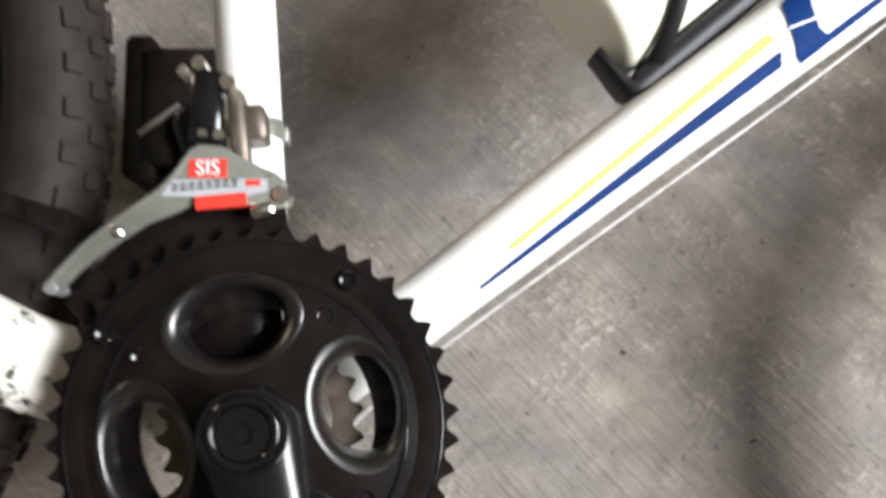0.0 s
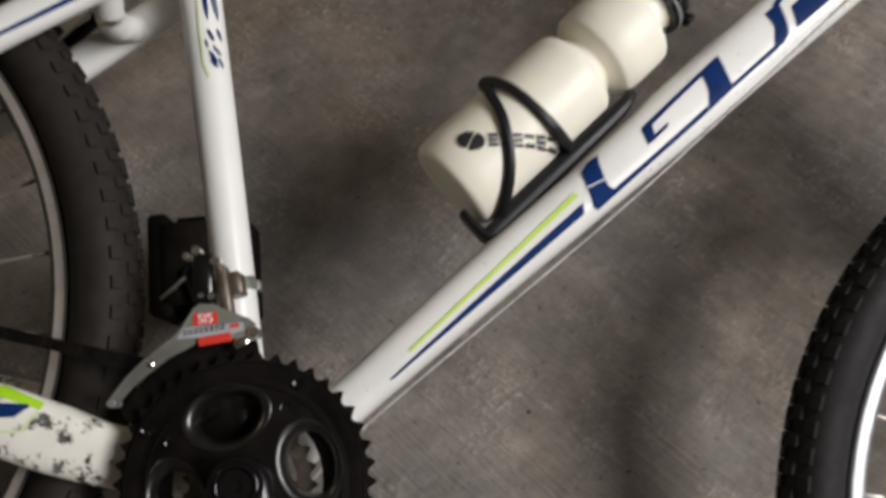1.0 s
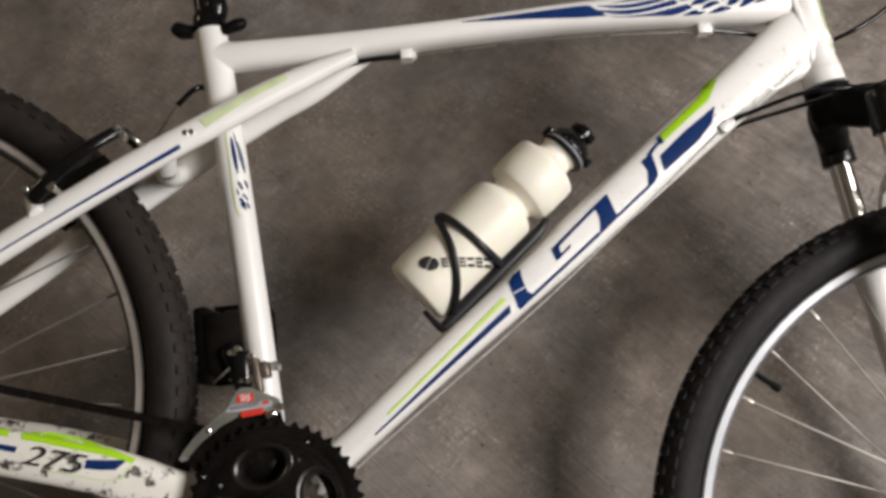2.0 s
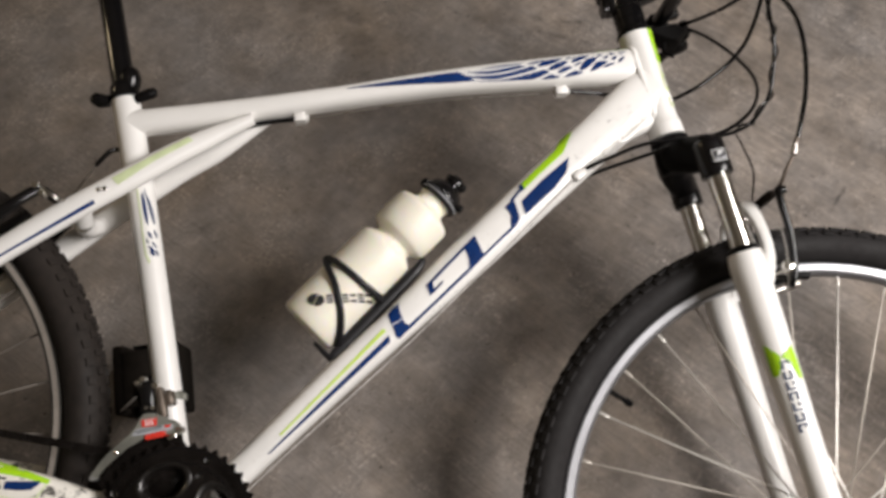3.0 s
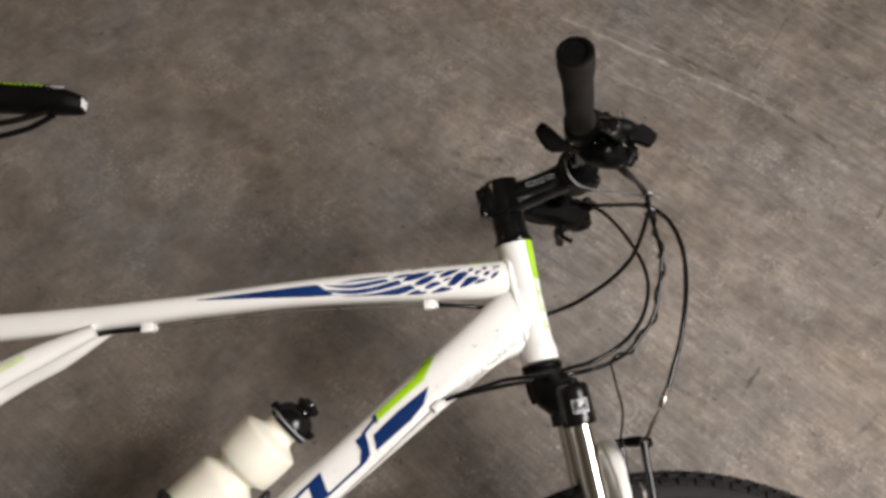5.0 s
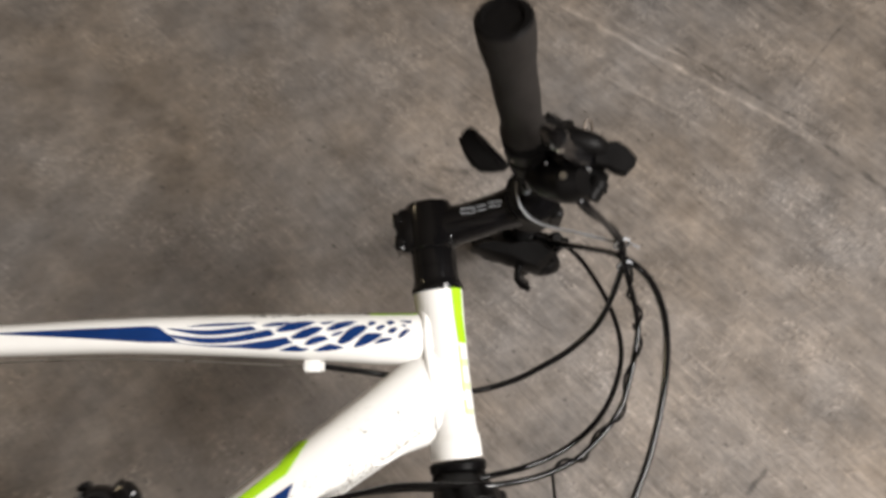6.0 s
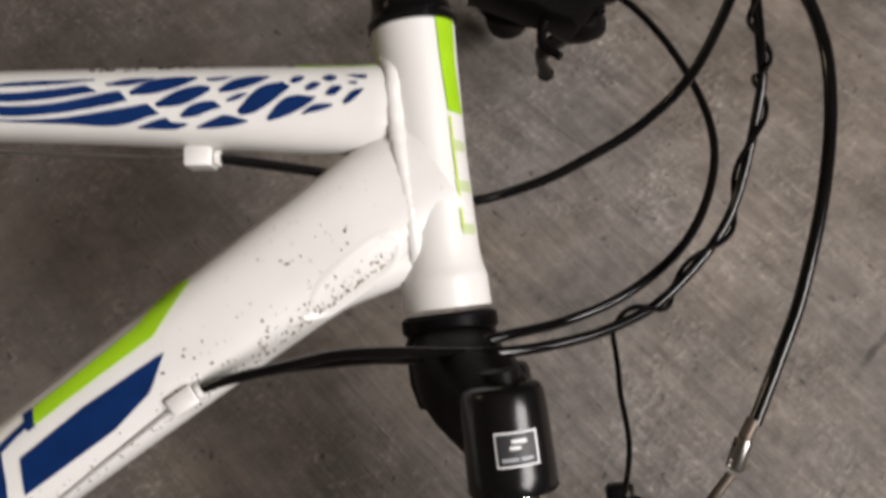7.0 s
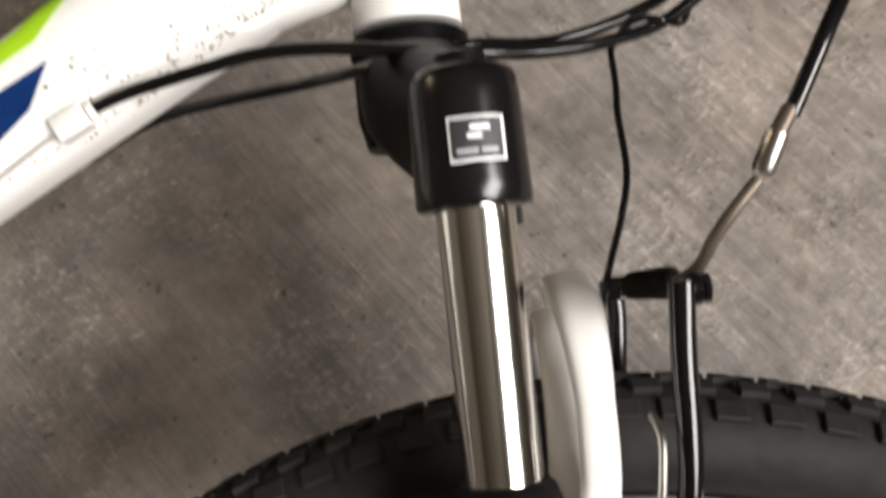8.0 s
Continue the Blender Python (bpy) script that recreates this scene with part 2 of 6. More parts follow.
RUBBER = material("tyre_rubber", (0.016, 0.0145, 0.0145), 0.72, spec=0.25, vary=0.3, grain=120, bump=0.4)
DUSTY_RUBBER = material("dusty_tyre_rubber", (0.0185, 0.0146, 0.0122), 0.72, spec=0.25, vary=0.4, grain=90, bump=0.4)
GRIP_RUBBER = material("grip_rubber", (0.017, 0.0145, 0.013), 0.75, spec=0.2, vary=0.2, grain=150, bump=0.3)
CHROME = material("chrome", (0.78, 0.76, 0.72), 0.14, metal=1.0, vary=0.05)
STEEL = material("steel", (0.5, 0.48, 0.45), 0.28, metal=1.0, vary=0.2, grain=120)
ALLOY = material("grey_alloy", (0.30, 0.30, 0.29), 0.42, metal=0.5, vary=0.15, grain=100)
RIM = material("silver_rim", (0.62, 0.63, 0.66), 0.35, metal=0.4, vary=0.08, grain=70)
# Shade painted into the rear rim and track, and into the front rim's bed.
SHADED_TRACK = material("shaded_silver_rim", (0.33, 0.295, 0.26), 0.5, metal=0.3, vary=0.15, grain=70)
SHADED_BED = material("shaded_grey_rim", (0.20, 0.20, 0.21), 0.4, metal=0.5, vary=0.12, grain=70)
SHADED_ALLOY = material("shaded_dark_rim", (0.055, 0.050, 0.044), 0.6, metal=0.2, vary=0.2, grain=70)
# Spokes with light painted in: shaded rear set, lit near side in front.
SHADED_SPOKE = material("shaded_spoke_steel", (0.16, 0.14, 0.12), 0.55, metal=0.3, vary=0.1)
LIT_SPOKE = material("lit_spoke_steel", (0.66, 0.63, 0.58), 0.4, metal=0.3, vary=0.1)
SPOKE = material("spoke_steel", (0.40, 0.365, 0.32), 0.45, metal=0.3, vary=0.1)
BOTTLE = material("cream_plastic", (0.82, 0.785, 0.68), 0.42, vary=0.04, grain=25, bump=0.05)
RED = material("red_print", (0.62, 0.035, 0.02), 0.45, vary=0.1)
PRINT = material("dark_print", (0.02, 0.02, 0.022), 0.5, vary=0.2)
GREY_PRINT = material("grey_print", (0.35, 0.36, 0.38), 0.5, vary=0.15)
WHITE_PRINT = material("white_print", (0.8, 0.8, 0.8), 0.5, vary=0.05)
BOTTLE.node_tree.nodes["Principled BSDF"].inputs["Subsurface Weight"].default_value = 0.35
BOTTLE.node_tree.nodes["Principled BSDF"].inputs["Subsurface Radius"].default_value = (0.02, 0.014, 0.006)
WIRE = material("dull_wire", (0.42, 0.40, 0.38), 0.5, vary=0.3, grain=200)
TARNISHED_DARK = material("tarnished_dark_steel", (0.11, 0.088, 0.070), 0.42, metal=0.6, vary=0.5, grain=90)
FADED_LIME = material("faded_lime_decal", (0.62, 0.70, 0.42), 0.5, vary=0.12, grain=60, spec=0.3)
SLATE_PRINT = material("slate_blue_print", (0.10, 0.12, 0.18), 0.5, vary=0.2)
# Dust on the cable boot, and shade painted into the pedals.
DUSTY_SHADED = material("dusty_shaded_plastic", (0.0125, 0.0102, 0.0082), 0.85, vary=0.4, spec=0.06, grain=90, bump=0.3)
DUST = material("brown_dust", (0.30, 0.25, 0.19), 0.9, vary=0.3)
CRUMB = material("dark_crumbs", (0.06, 0.050, 0.040), 0.9, vary=0.4)

# ---- mesh helpers ----
def part(name, geo, mat, parent=None, label="", smooth=True):
    """One mesh object, from (vertices, faces), under a thing or a part."""
    data = bpy.data.meshes.new(name)
    data.from_pydata([tuple(v) for v in geo[0]], [], geo[1])
    data.polygons.foreach_set("use_smooth", [smooth] * len(data.polygons))
    data.materials.append(mat)
    bm = bmesh.new()
    bm.from_mesh(data)
    bmesh.ops.recalc_face_normals(bm, faces=bm.faces)
    if smooth:
        for e in bm.edges:
            e.smooth = not (len(e.link_faces) == 2 and e.calc_face_angle(0) > 0.75)
    bm.to_mesh(data)
    bm.free()
    data.update()
    ob = new(name, data)
    if parent:
        ob.parent = parent
    if label:
        tagged(ob, label)
    return ob


def joined(*geos):
    verts, faces = [], []
    for v, f in geos:
        k = len(verts)
        verts += list(v)
        faces += [[i + k for i in face] for face in f]
    return verts, faces


def curve(points, steps=6):
    """A smooth path through the points (Catmull-Rom)."""
    p = [Vector(q) for q in points]
    p = [2 * p[0] - p[1], *p, 2 * p[-1] - p[-2]]
    out = []
    for a, b, c, d in zip(p, p[1:], p[2:], p[3:]):
        for k in range(steps):
            t = k / steps
            out.append(0.5 * (2 * b + (c - a) * t + (2 * a - 5 * b + 4 * c - d) * t * t + (3 * b - a - 3 * c + d) * t**3))
    return [*out, p[-2]]


def along(values, n):
    """n values at even steps through the given ones."""
    return np.interp(np.linspace(0, 1, n), np.linspace(0, 1, len(values)), values)


def sweep(path, ra, rb=None, n=16, power=2.0, ref=(0, 0, 1), closed=False):
    """A tube round a path: half-widths ra across ref and rb along it; power over 2 squares the section."""
    p = [Vector(q) for q in path]
    ra = along(ra if np.iterable(ra) else [ra], len(p))
    rb = ra if rb is None else along(rb if np.iterable(rb) else [rb], len(p))
    verts, faces = [], []
    for k, c in enumerate(p):
        if closed:
            t = (p[(k + 1) % len(p)] - p[k - 1]).normalized()
        else:
            t = (p[min(k + 1, len(p) - 1)] - p[max(k - 1, 0)]).normalized()
        r = Vector(ref)
        if abs(r.dot(t)) > 0.95:
            r = Vector((1, 0, 0))
        b = (r - r.dot(t) * t).normalized()
        a = b.cross(t)
        for j in range(n):
            w = 2 * math.pi * j / n
            x, y = math.cos(w), math.sin(w)
            round_off = (abs(x) ** power + abs(y) ** power) ** (-1 / power)
            x, y = x * round_off, y * round_off
            verts.append(c + a * (ra[k] * x) + b * (rb[k] * y))
    rings = len(p)
    for k in range(rings if closed else rings - 1):
        for j in range(n):
            m = (k + 1) % rings
            faces.append([k * n + j, k * n + (j + 1) % n, m * n + (j + 1) % n, m * n + j])
    if not closed:
        faces += [list(range(n))[::-1], list(range((rings - 1) * n, rings * n))]
    return verts, faces


def lathe(base, axis, profile, n=24):
    """A turned body: profile rows of (distance along the axis, radius)."""
    axis = Vector(axis).normalized()
    ref = Vector((0, 0, 1)) if abs(axis.z) < 0.9 else Vector((1, 0, 0))
    a = axis.cross(ref).normalized()
    b = axis.cross(a)
    verts, faces = [], []
    for s, r in profile:
        for j in range(n):
            w = 2 * math.pi * j / n
            verts.append(Vector(base) + axis * s + (a * math.cos(w) + b * math.sin(w)) * max(r, 1e-5))
    for k in range(len(profile) - 1):
        for j in range(n):
            faces.append([k * n + j, k * n + (j + 1) % n, (k + 1) * n + (j + 1) % n, (k + 1) * n + j])
    faces += [list(range(n))[::-1], list(range((len(profile) - 1) * n, len(profile) * n))]
    return verts, faces


def rod(a, b, r, n=12, r2=None):
    """A round rod with slightly broken edges."""
    a, b = Vector(a), Vector(b)
    r2 = r if r2 is None else r2
    l = (b - a).length
    e = min(0.15 * r, 0.1 * l)
    return lathe(a, b - a, [(0, r - e), (e, r), (l - e, r2), (l, r2 - e)], n)


def slab(outline, low, high, bevel=0.0):
    """A plate from an outline of (u, v), between two heights, with its upper edge broken."""
    n = len(outline)
    c = Vector((sum(q[0] for q in outline) / n, sum(q[1] for q in outline) / n))
    verts = [(x, y, low) for x, y in outline] + [(x, y, high - bevel) for x, y in outline]
    rings = 2
    if bevel:
        for x, y in outline:
            d = (c - Vector((x, y)))
            d = d * min(1.0, bevel / max(d.length, 1e-6))
            verts.append((x + d.x, y + d.y, high))
        rings = 3
    faces = [list(range(n))[::-1], list(range((rings - 1) * n, rings * n))]
    for k in range(rings - 1):
        faces += [[k * n + j, k * n + (j + 1) % n, (k + 1) * n + (j + 1) % n, (k + 1) * n + j] for j in range(n)]
    return verts, faces


def box(c, x, y, z, half, bevel=0.15):
    """A block with chamfered edges, on three axes."""
    c, x, y, z = Vector(c), Vector(x).normalized(), Vector(y).normalized(), Vector(z).normalized()
    e = bevel * min(half)
    verts, faces = [], []
    for h, shrink in ((-half[2], e), (-half[2] + e, 0), (half[2] - e, 0), (half[2], e)):
        hx, hy = half[0] - shrink, half[1] - shrink
        for sx, sy in ((-1, -1 + e / hy), (-1 + e / hx, -1), (1 - e / hx, -1), (1, -1 + e / hy), (1, 1 - e / hy), (1 - e / hx, 1), (-1 + e / hx, 1), (-1, 1 - e / hy)):
            verts.append(c + x * (hx * sx) + y * (hy * sy) + z * h)
    for k in range(3):
        faces += [[k * 8 + j, k * 8 + (j + 1) % 8, k * 8 + 8 + (j + 1) % 8, k * 8 + 8 + j] for j in range(8)]
    return verts, faces + [list(range(8))[::-1], list(range(24, 32))]


def torus(c, e1, e2, big, ra, rb, n=96, m=16, power=2.0):
    """A ring round c in the plane of e1 and e2: half-widths ra radially and rb along the axle."""
    c, e1, e2 = Vector(c), Vector(e1).normalized(), Vector(e2).normalized()
    path = [c + big * (e1 * math.cos(2 * math.pi * k / n) + e2 * math.sin(2 * math.pi * k / n)) for k in range(n)]
    return sweep(path, ra, rb, m, power, e1.cross(e2), True)


# A tube of the frame: its path in the frame's plane, half-widths in the plane and across it, and the section's power.
def tube(points, ra, rb, power=2.0, steps=8):
    path = curve(points, steps)
    return path, along(ra, len(path)), along(rb, len(path)), power


def skin(shape, u, v):
    """The height of a tube's near side over the frame's plane, at (u, v)."""
    path, ra, rb, power = shape
    best = None
    for k in range(len(path) - 1):
        a, b = path[k], path[k + 1]
        ab = Vector((b.x - a.x, b.y - a.y))
        t = max(0.0, min(1.0, (Vector((u - a.x, v - a.y)).dot(ab)) / max(ab.length_squared, 1e-12)))
        q = a + (b - a) * t
        d = math.hypot(u - q.x, v - q.y)
        if best is None or d < best[0]:
            best = (d, q.z, ra[k] + (ra[k + 1] - ra[k]) * t, rb[k] + (rb[k + 1] - rb[k]) * t)
    d, z, x, y = best
    return z + y * max(0.0, 1 - min(1, d / x) ** power) ** (1 / power)


def decal(shape, upper, lower, lift=0.0009, across=5, along_steps=4):
    """A film on a tube's near side, between two lines of (u, v)."""
    def finer(line):
        out = []
        for a, b in zip(line, line[1:]):
            out += [(a[0] + (b[0] - a[0]) * k / along_steps, a[1] + (b[1] - a[1]) * k / along_steps) for k in range(along_steps)]
        return [*out, line[-1]]

    top, low = finer(upper), finer(lower)
    verts, faces = [], []
    for a, b in zip(top, low):
        for k in range(across + 1):
            u, v = a[0] + (b[0] - a[0]) * k / across, a[1] + (b[1] - a[1]) * k / across
            verts.append((u, v, skin(shape, u, v) + lift))
    w = across + 1
    for i in range(len(top) - 1):
        for k in range(across):
            faces.append([i * w + k, i * w + k + 1, (i + 1) * w + k + 1, (i + 1) * w + k])
    return verts, faces

# ---- the garage ----
def sheet(name, x0, x1, y0, y1, z0, z1, mat, kind="structure", label=""):
    geo = box(((x0 + x1) / 2, (y0 + y1) / 2, (z0 + z1) / 2), (1, 0, 0), (0, 1, 0), (0, 0, 1), ((x1 - x0) / 2, (y1 - y0) / 2, (z1 - z0) / 2), 0.02)
    return tagged(part(name, geo, mat, smooth=False), label, kind=kind)


sheet("floor", -4.0, 4.6, -3.6, 5.0, -0.15, 0.0, CONCRETE, label="brushed grey concrete garage floor with dark stains")
# Unseen walls and ceiling, added to close the room.
sheet("wall_north", -4.0, 4.6, 5.0, 5.15, 0.0, 2.7, WALL_TONE, label="plain unseen wall added to close the garage")
sheet("wall_south", -4.0, 4.6, -3.75, -3.6, 0.0, 2.7, WALL_TONE, label="plain unseen wall added to close the garage")
sheet("wall_west", -4.15, -4.0, -3.75, 5.15, 0.0, 2.7, WALL_TONE, label="plain unseen wall added to close the garage")
sheet("wall_east", 4.6, 4.75, -3.75, 5.15, 0.0, 2.7, WALL_TONE, label="plain unseen wall added to close the garage")
sheet("ceiling", -4.15, 4.75, -3.75, 5.15, 2.7, 2.85, CEILING_TONE, label="unseen ceiling added to close the garage, toned for bounce light")

# ---- the bicycle, lying on its left side ----
# Its own axes: u along the picture of the frame, v towards the saddle, w out of its right side; the origin is the crank axle.
BIKE = Matrix(((0.999986, 0.0, -0.005225, 0.012894), (-0.001502, 0.957775, -0.287516, 0.212541), (0.005004, 0.287520, 0.957762, 0.155198), (0, 0, 0, 1)))
bicycle = new("bicycle")
bicycle.matrix_world = BIKE
tagged(bicycle, "white mountain bicycle with navy and lime decals, lying on the floor", "bicycle")

TOP = tube([(-0.034, 0.459, 0), (0.09, 0.460, 0), (0.22, 0.4645, 0), (0.333, 0.469, 0), (0.438, 0.469, 0), (0.542, 0.4665, 0), (0.578, 0.466, 0), (0.600, 0.466, 0)],
           [0.0155, 0.0145, 0.0130, 0.0148, 0.0178, 0.0212, 0.0222, 0.0225], [0.017, 0.017, 0.018, 0.019, 0.019, 0.019, 0.0185, 0.0150], 2.6)
DOWN = tube([(0.004, -0.006, 0), (0.0825, 0.0518, 0), (0.171, 0.1188, 0), (0.2525, 0.1776, 0), (0.360, 0.257, 0), (0.491, 0.354, 0), (0.56, 0.4035, 0), (0.606, 0.436, 0)],
            [0.017, 0.0162, 0.0188, 0.0202, 0.0245, 0.0275, 0.030, 0.032], [0.020, 0.021, 0.022, 0.022, 0.022, 0.0225, 0.022, 0.019], 2.8)
SEAT = tube([(0.002, 0.0, 0), (-0.0034, 0.08, 0), (-0.0122, 0.20, 0), (-0.0215, 0.32, 0), (-0.0315, 0.43, 0), (-0.0375, 0.49, 0)],
            [0.0140, 0.0142, 0.0150, 0.0155, 0.0165, 0.0165], [0.0165, 0.0160, 0.0160, 0.0160, 0.0170, 0.0170], 2.0)
HEAD = tube([(0.5948, 0.5095, 0), (0.5980, 0.482, 0), (0.6030, 0.44, 0), (0.6080, 0.395, 0), (0.6095, 0.382, 0), (0.6110, 0.368, 0)],
            [0.0212, 0.0200, 0.0185, 0.0190, 0.0212, 0.0215], [0.0212, 0.0200, 0.0185, 0.0190, 0.0212, 0.0215], 2.0)


def stay_shapes(side):
    seat_stay = tube([(0.113 + 0.008 * (1 - side), 0.4440 + 0.0055 * (1 - side), 0.014 * side), (0.055 + 0.004 * (1 - side), 0.421, 0.020 * side), (0.0, 0.395, 0.028 * side), (-0.125, 0.330, 0.044 * side), (-0.247, 0.2585, 0.056 * side), (-0.428, 0.150, 0.066 * side)],
                     [0.0075, 0.0125, 0.0140, 0.0145, 0.0130, 0.010], [0.0085, 0.0100, 0.0100, 0.0105, 0.0105, 0.008], 2.2)
    chain_stay = tube([(-0.015, 0.001, 0.012 * side), (-0.085, 0.0180, 0.025 * side), (-0.12, 0.0325, 0.035 * side), (-0.165, 0.0525, 0.047 * side), (-0.245, 0.077, 0.058 * side), (-0.428, 0.132, 0.066 * side)],
                      [0.019, 0.0203, 0.0225, 0.0222, 0.0210, 0.012], [0.011, 0.012, 0.012, 0.012, 0.012, 0.008], 2.8)
    return seat_stay, chain_stay


def body(shape, n=40):
    return sweep(shape[0], shape[1], shape[2], n, shape[3])


top_tube = part("top_tube", body(TOP), WHITE, bicycle)
down_tube = part("down_tube", body(DOWN), DIRTY_WHITE, bicycle, "white down tube with chipped and dirt-speckled paint")
seat_tube = part("seat_tube", body(SEAT), WHITE, bicycle)
head_tube = part("head_tube", body(HEAD, 48), WHITE, bicycle)
SEAT_STAY, CHAIN_STAY = stay_shapes(1)
seat_stay = part("seat_stay", body(SEAT_STAY), WHITE, bicycle)
chain_stay = part("chain_stay", body(CHAIN_STAY), SCRAPED_WHITE, bicycle, "white chain stay with scraped paint")
far_seat_stay, far_chain_stay = stay_shapes(-1)
part("seat_stay", body(far_seat_stay), WHITE, bicycle)
part("chain_stay", body(far_chain_stay), SCRAPED_WHITE, bicycle)
part("bottom_bracket", rod((0.002, -0.003, -0.037), (0.002, -0.003, 0.037), 0.021, 24), WHITE, bicycle)
part("stay_bridge", sweep(curve([(-0.082, 0.350, 0.040), (-0.090, 0.337, 0.0), (-0.082, 0.350, -0.040)], 8), 0.011, 0.011, 14), WHITE, bicycle)
part("stay_bridge", rod((-0.10, 0.03, 0.022), (-0.10, 0.03, -0.022), 0.008), WHITE, bicycle)
for side in (1, -1):
    part("dropout", slab([(-0.455, 0.115), (-0.405, 0.12), (-0.40, 0.165), (-0.43, 0.175), (-0.455, 0.15)], 0.063 * side, 0.069 * side), ALLOY, bicycle)


def bead(points, seed):
    """A smooth, slightly lumpy bead of painted weld along a joint."""
    rng = random.Random(seed)
    path = curve(points, 10)
    lumps = [rng.uniform(-1, 1) for _ in path]
    return sweep(path, [0.0036 + 0.00035 * lumps[k] + 0.00022 * math.sin(1.9 * k) for k in range(len(path))], [0.0026 + 0.0002 * lumps[k] for k in range(len(path))], 12, 2.0)


part("weld_bead", bead([(0.5820, 0.4900, 0.0090), (0.5850, 0.481, 0.0152), (0.5856, 0.468, 0.0164), (0.5868, 0.455, 0.0168)], 2), WHITE, head_tube)
part("weld_bead", bead([(0.5868, 0.455, 0.0168), (0.5890, 0.440, 0.0180), (0.5920, 0.422, 0.0178), (0.5948, 0.402, 0.0164), (0.5965, 0.388, 0.0100)], 5), WHITE, head_tube)
part("weld_bead", bead([(-0.0195, 0.474, 0.006), (-0.0185, 0.460, 0.0125), (-0.0165, 0.446, 0.006)], 7), WHITE, top_tube)
RIDGE = [(0.543, 0.366), (0.549, 0.379), (0.563, 0.393), (0.577, 0.403), (0.585, 0.402), (0.584, 0.391), (0.570, 0.379), (0.554, 0.368)]
part("gusset_ridge", sweep(curve([(u, v, skin(DOWN, u, v) - 0.0004) for u, v in RIDGE + RIDGE[:1]], 6), 0.0032, 0.0005, 8), DIRTY_WHITE, down_tube)
part("gusset", sweep(curve([(0.520, 0.362, 0), (0.556, 0.381, 0), (0.594, 0.392, 0)], 6), [0.010, 0.014, 0.011], [0.017, 0.0165, 0.013], 16, 2.4), DIRTY_WHITE, down_tube)


def mud_specks(count, spread_s, low, high, seed):
    """Small dark crumbs stuck along the lower side of the down tube."""
    rng = random.Random(seed)
    geos = []
    for _ in range(count):
        s, q = rng.uniform(*spread_s), low + (high - low) * rng.random() ** 3
        u, v = 0.803 * s - 0.596 * (q - 0.008), 0.596 * s + 0.803 * (q - 0.008)
        r, a = 0.00016 + 0.00036 * rng.random() ** 2, rng.uniform(0, 3.14)
        geos.append(box((u, v, skin(DOWN, u, v)), (math.cos(a), math.sin(a), 0), (-math.sin(a), math.cos(a), 0), (0, 0, 1), (r * rng.uniform(1, 2), r, 0.0004), 0.4))
    return joined(*geos)


def edge_specks(count, seed):
    """Small dark crumbs along the upper edge of the top tube."""
    rng = random.Random(seed)
    geos = []
    for _ in range(count):
        u, v = rng.uniform(0.44, 0.54), 0.4872 - 0.0016 * rng.random()
        u, v = u, v - 0.0032 * max(0.0, 0.50 - u) / 0.06
        r = rng.uniform(0.0003, 0.0008)
        geos.append(box((u, v, skin(TOP, u, v)), (1, 0, 0), (0, 1, 0), (0, 0, 1), (r * rng.uniform(1, 2.4), r, 0.0006), 0.4))
    return joined(*geos)


part("mud_specks", edge_specks(34, 8), CRUMB, top_tube, "dark specks of dried mud")
part("mud_specks", mud_specks(100, (0.58, 0.70), -0.0258, 0.008, 3), CRUMB, down_tube, "dark specks of dried mud")
part("dust_specks", mud_specks(190, (0.610, 0.705), -0.0264, -0.0180, 11), DUST, down_tube, "brown dust along the lower edge")
part("mud_specks", mud_specks(110, (0.30, 0.60), -0.0235, -0.014, 5), CRUMB, down_tube, "dark specks of dried mud")


def block_stop(at, t, parent, wide=0.008):
    """A small brazed block that stops a cable's housing."""
    t = Vector(t).normalized()
    geo = joined(box(at, t, Vector((0, 0, 1)).cross(t), (0, 0, 1), (0.0066, 0.0048, wide)), rod(Vector(at) + t * 0.0072, Vector(at) + t * 0.010, 0.0042))
    return part("cable_stop", geo, WHITE, parent)


block_stop((0.168, 0.4445, -0.002), (1, 0, 0), top_tube)
block_stop((0.490, 0.4435, -0.002), (1, 0, 0), top_tube)
block_stop((0.489, 0.327, 0.0205), (0.83, 0.56, 0), down_tube, 0.0045)

# ---- decals of the frame ----
part("decal", decal(TOP, [(0.229, 0.4692), (0.30, 0.4725), (0.355, 0.4748), (0.3645, 0.4746)], [(0.229, 0.4684), (0.30, 0.4650), (0.355, 0.4616), (0.383, 0.4612)]), NAVY, top_tube, "navy tapered stripe")


def feather(upper, lower):
    """One piece of the wing pattern, between two smooth lines in the pattern's own grid."""
    def laid(points):
        return [(0.4001 + 0.0001293 * q.x, 0.4918 - 0.000131 * q.y) for q in curve([(x, y, 0) for x, y in points], 4)]

    n = min(len(upper), len(lower))
    part("decal", decal(TOP, laid(upper[:n]), laid(lower[:n]), across=3, along_steps=1), NAVY, top_tube)


feather([(-91, 131), (60, 113), (200, 107), (348, 104)], [(-88, 134), (60, 130), (200, 124), (346, 109)])
feather([(-216, 142), (0, 155), (150, 146), (315, 127)], [(-190, 152), (0, 186), (180, 178), (360, 152)])
feather([(-244, 178), (0, 201), (200, 193), (400, 155), (440, 150)], [(-220, 192), (0, 235), (200, 230), (390, 203), (470, 184)])
feather([(-150, 232), (0, 247), (200, 246), (390, 222), (540, 197)], [(-140, 236), (0, 253), (250, 265), (430, 272), (585, 233)])
feather([(385, 123), (470, 104), (565, 100)], [(395, 131), (480, 128), (560, 106)])
feather([(476, 153), (540, 115), (620, 98), (722, 97)], [(484, 166), (570, 160), (660, 135), (720, 105)])
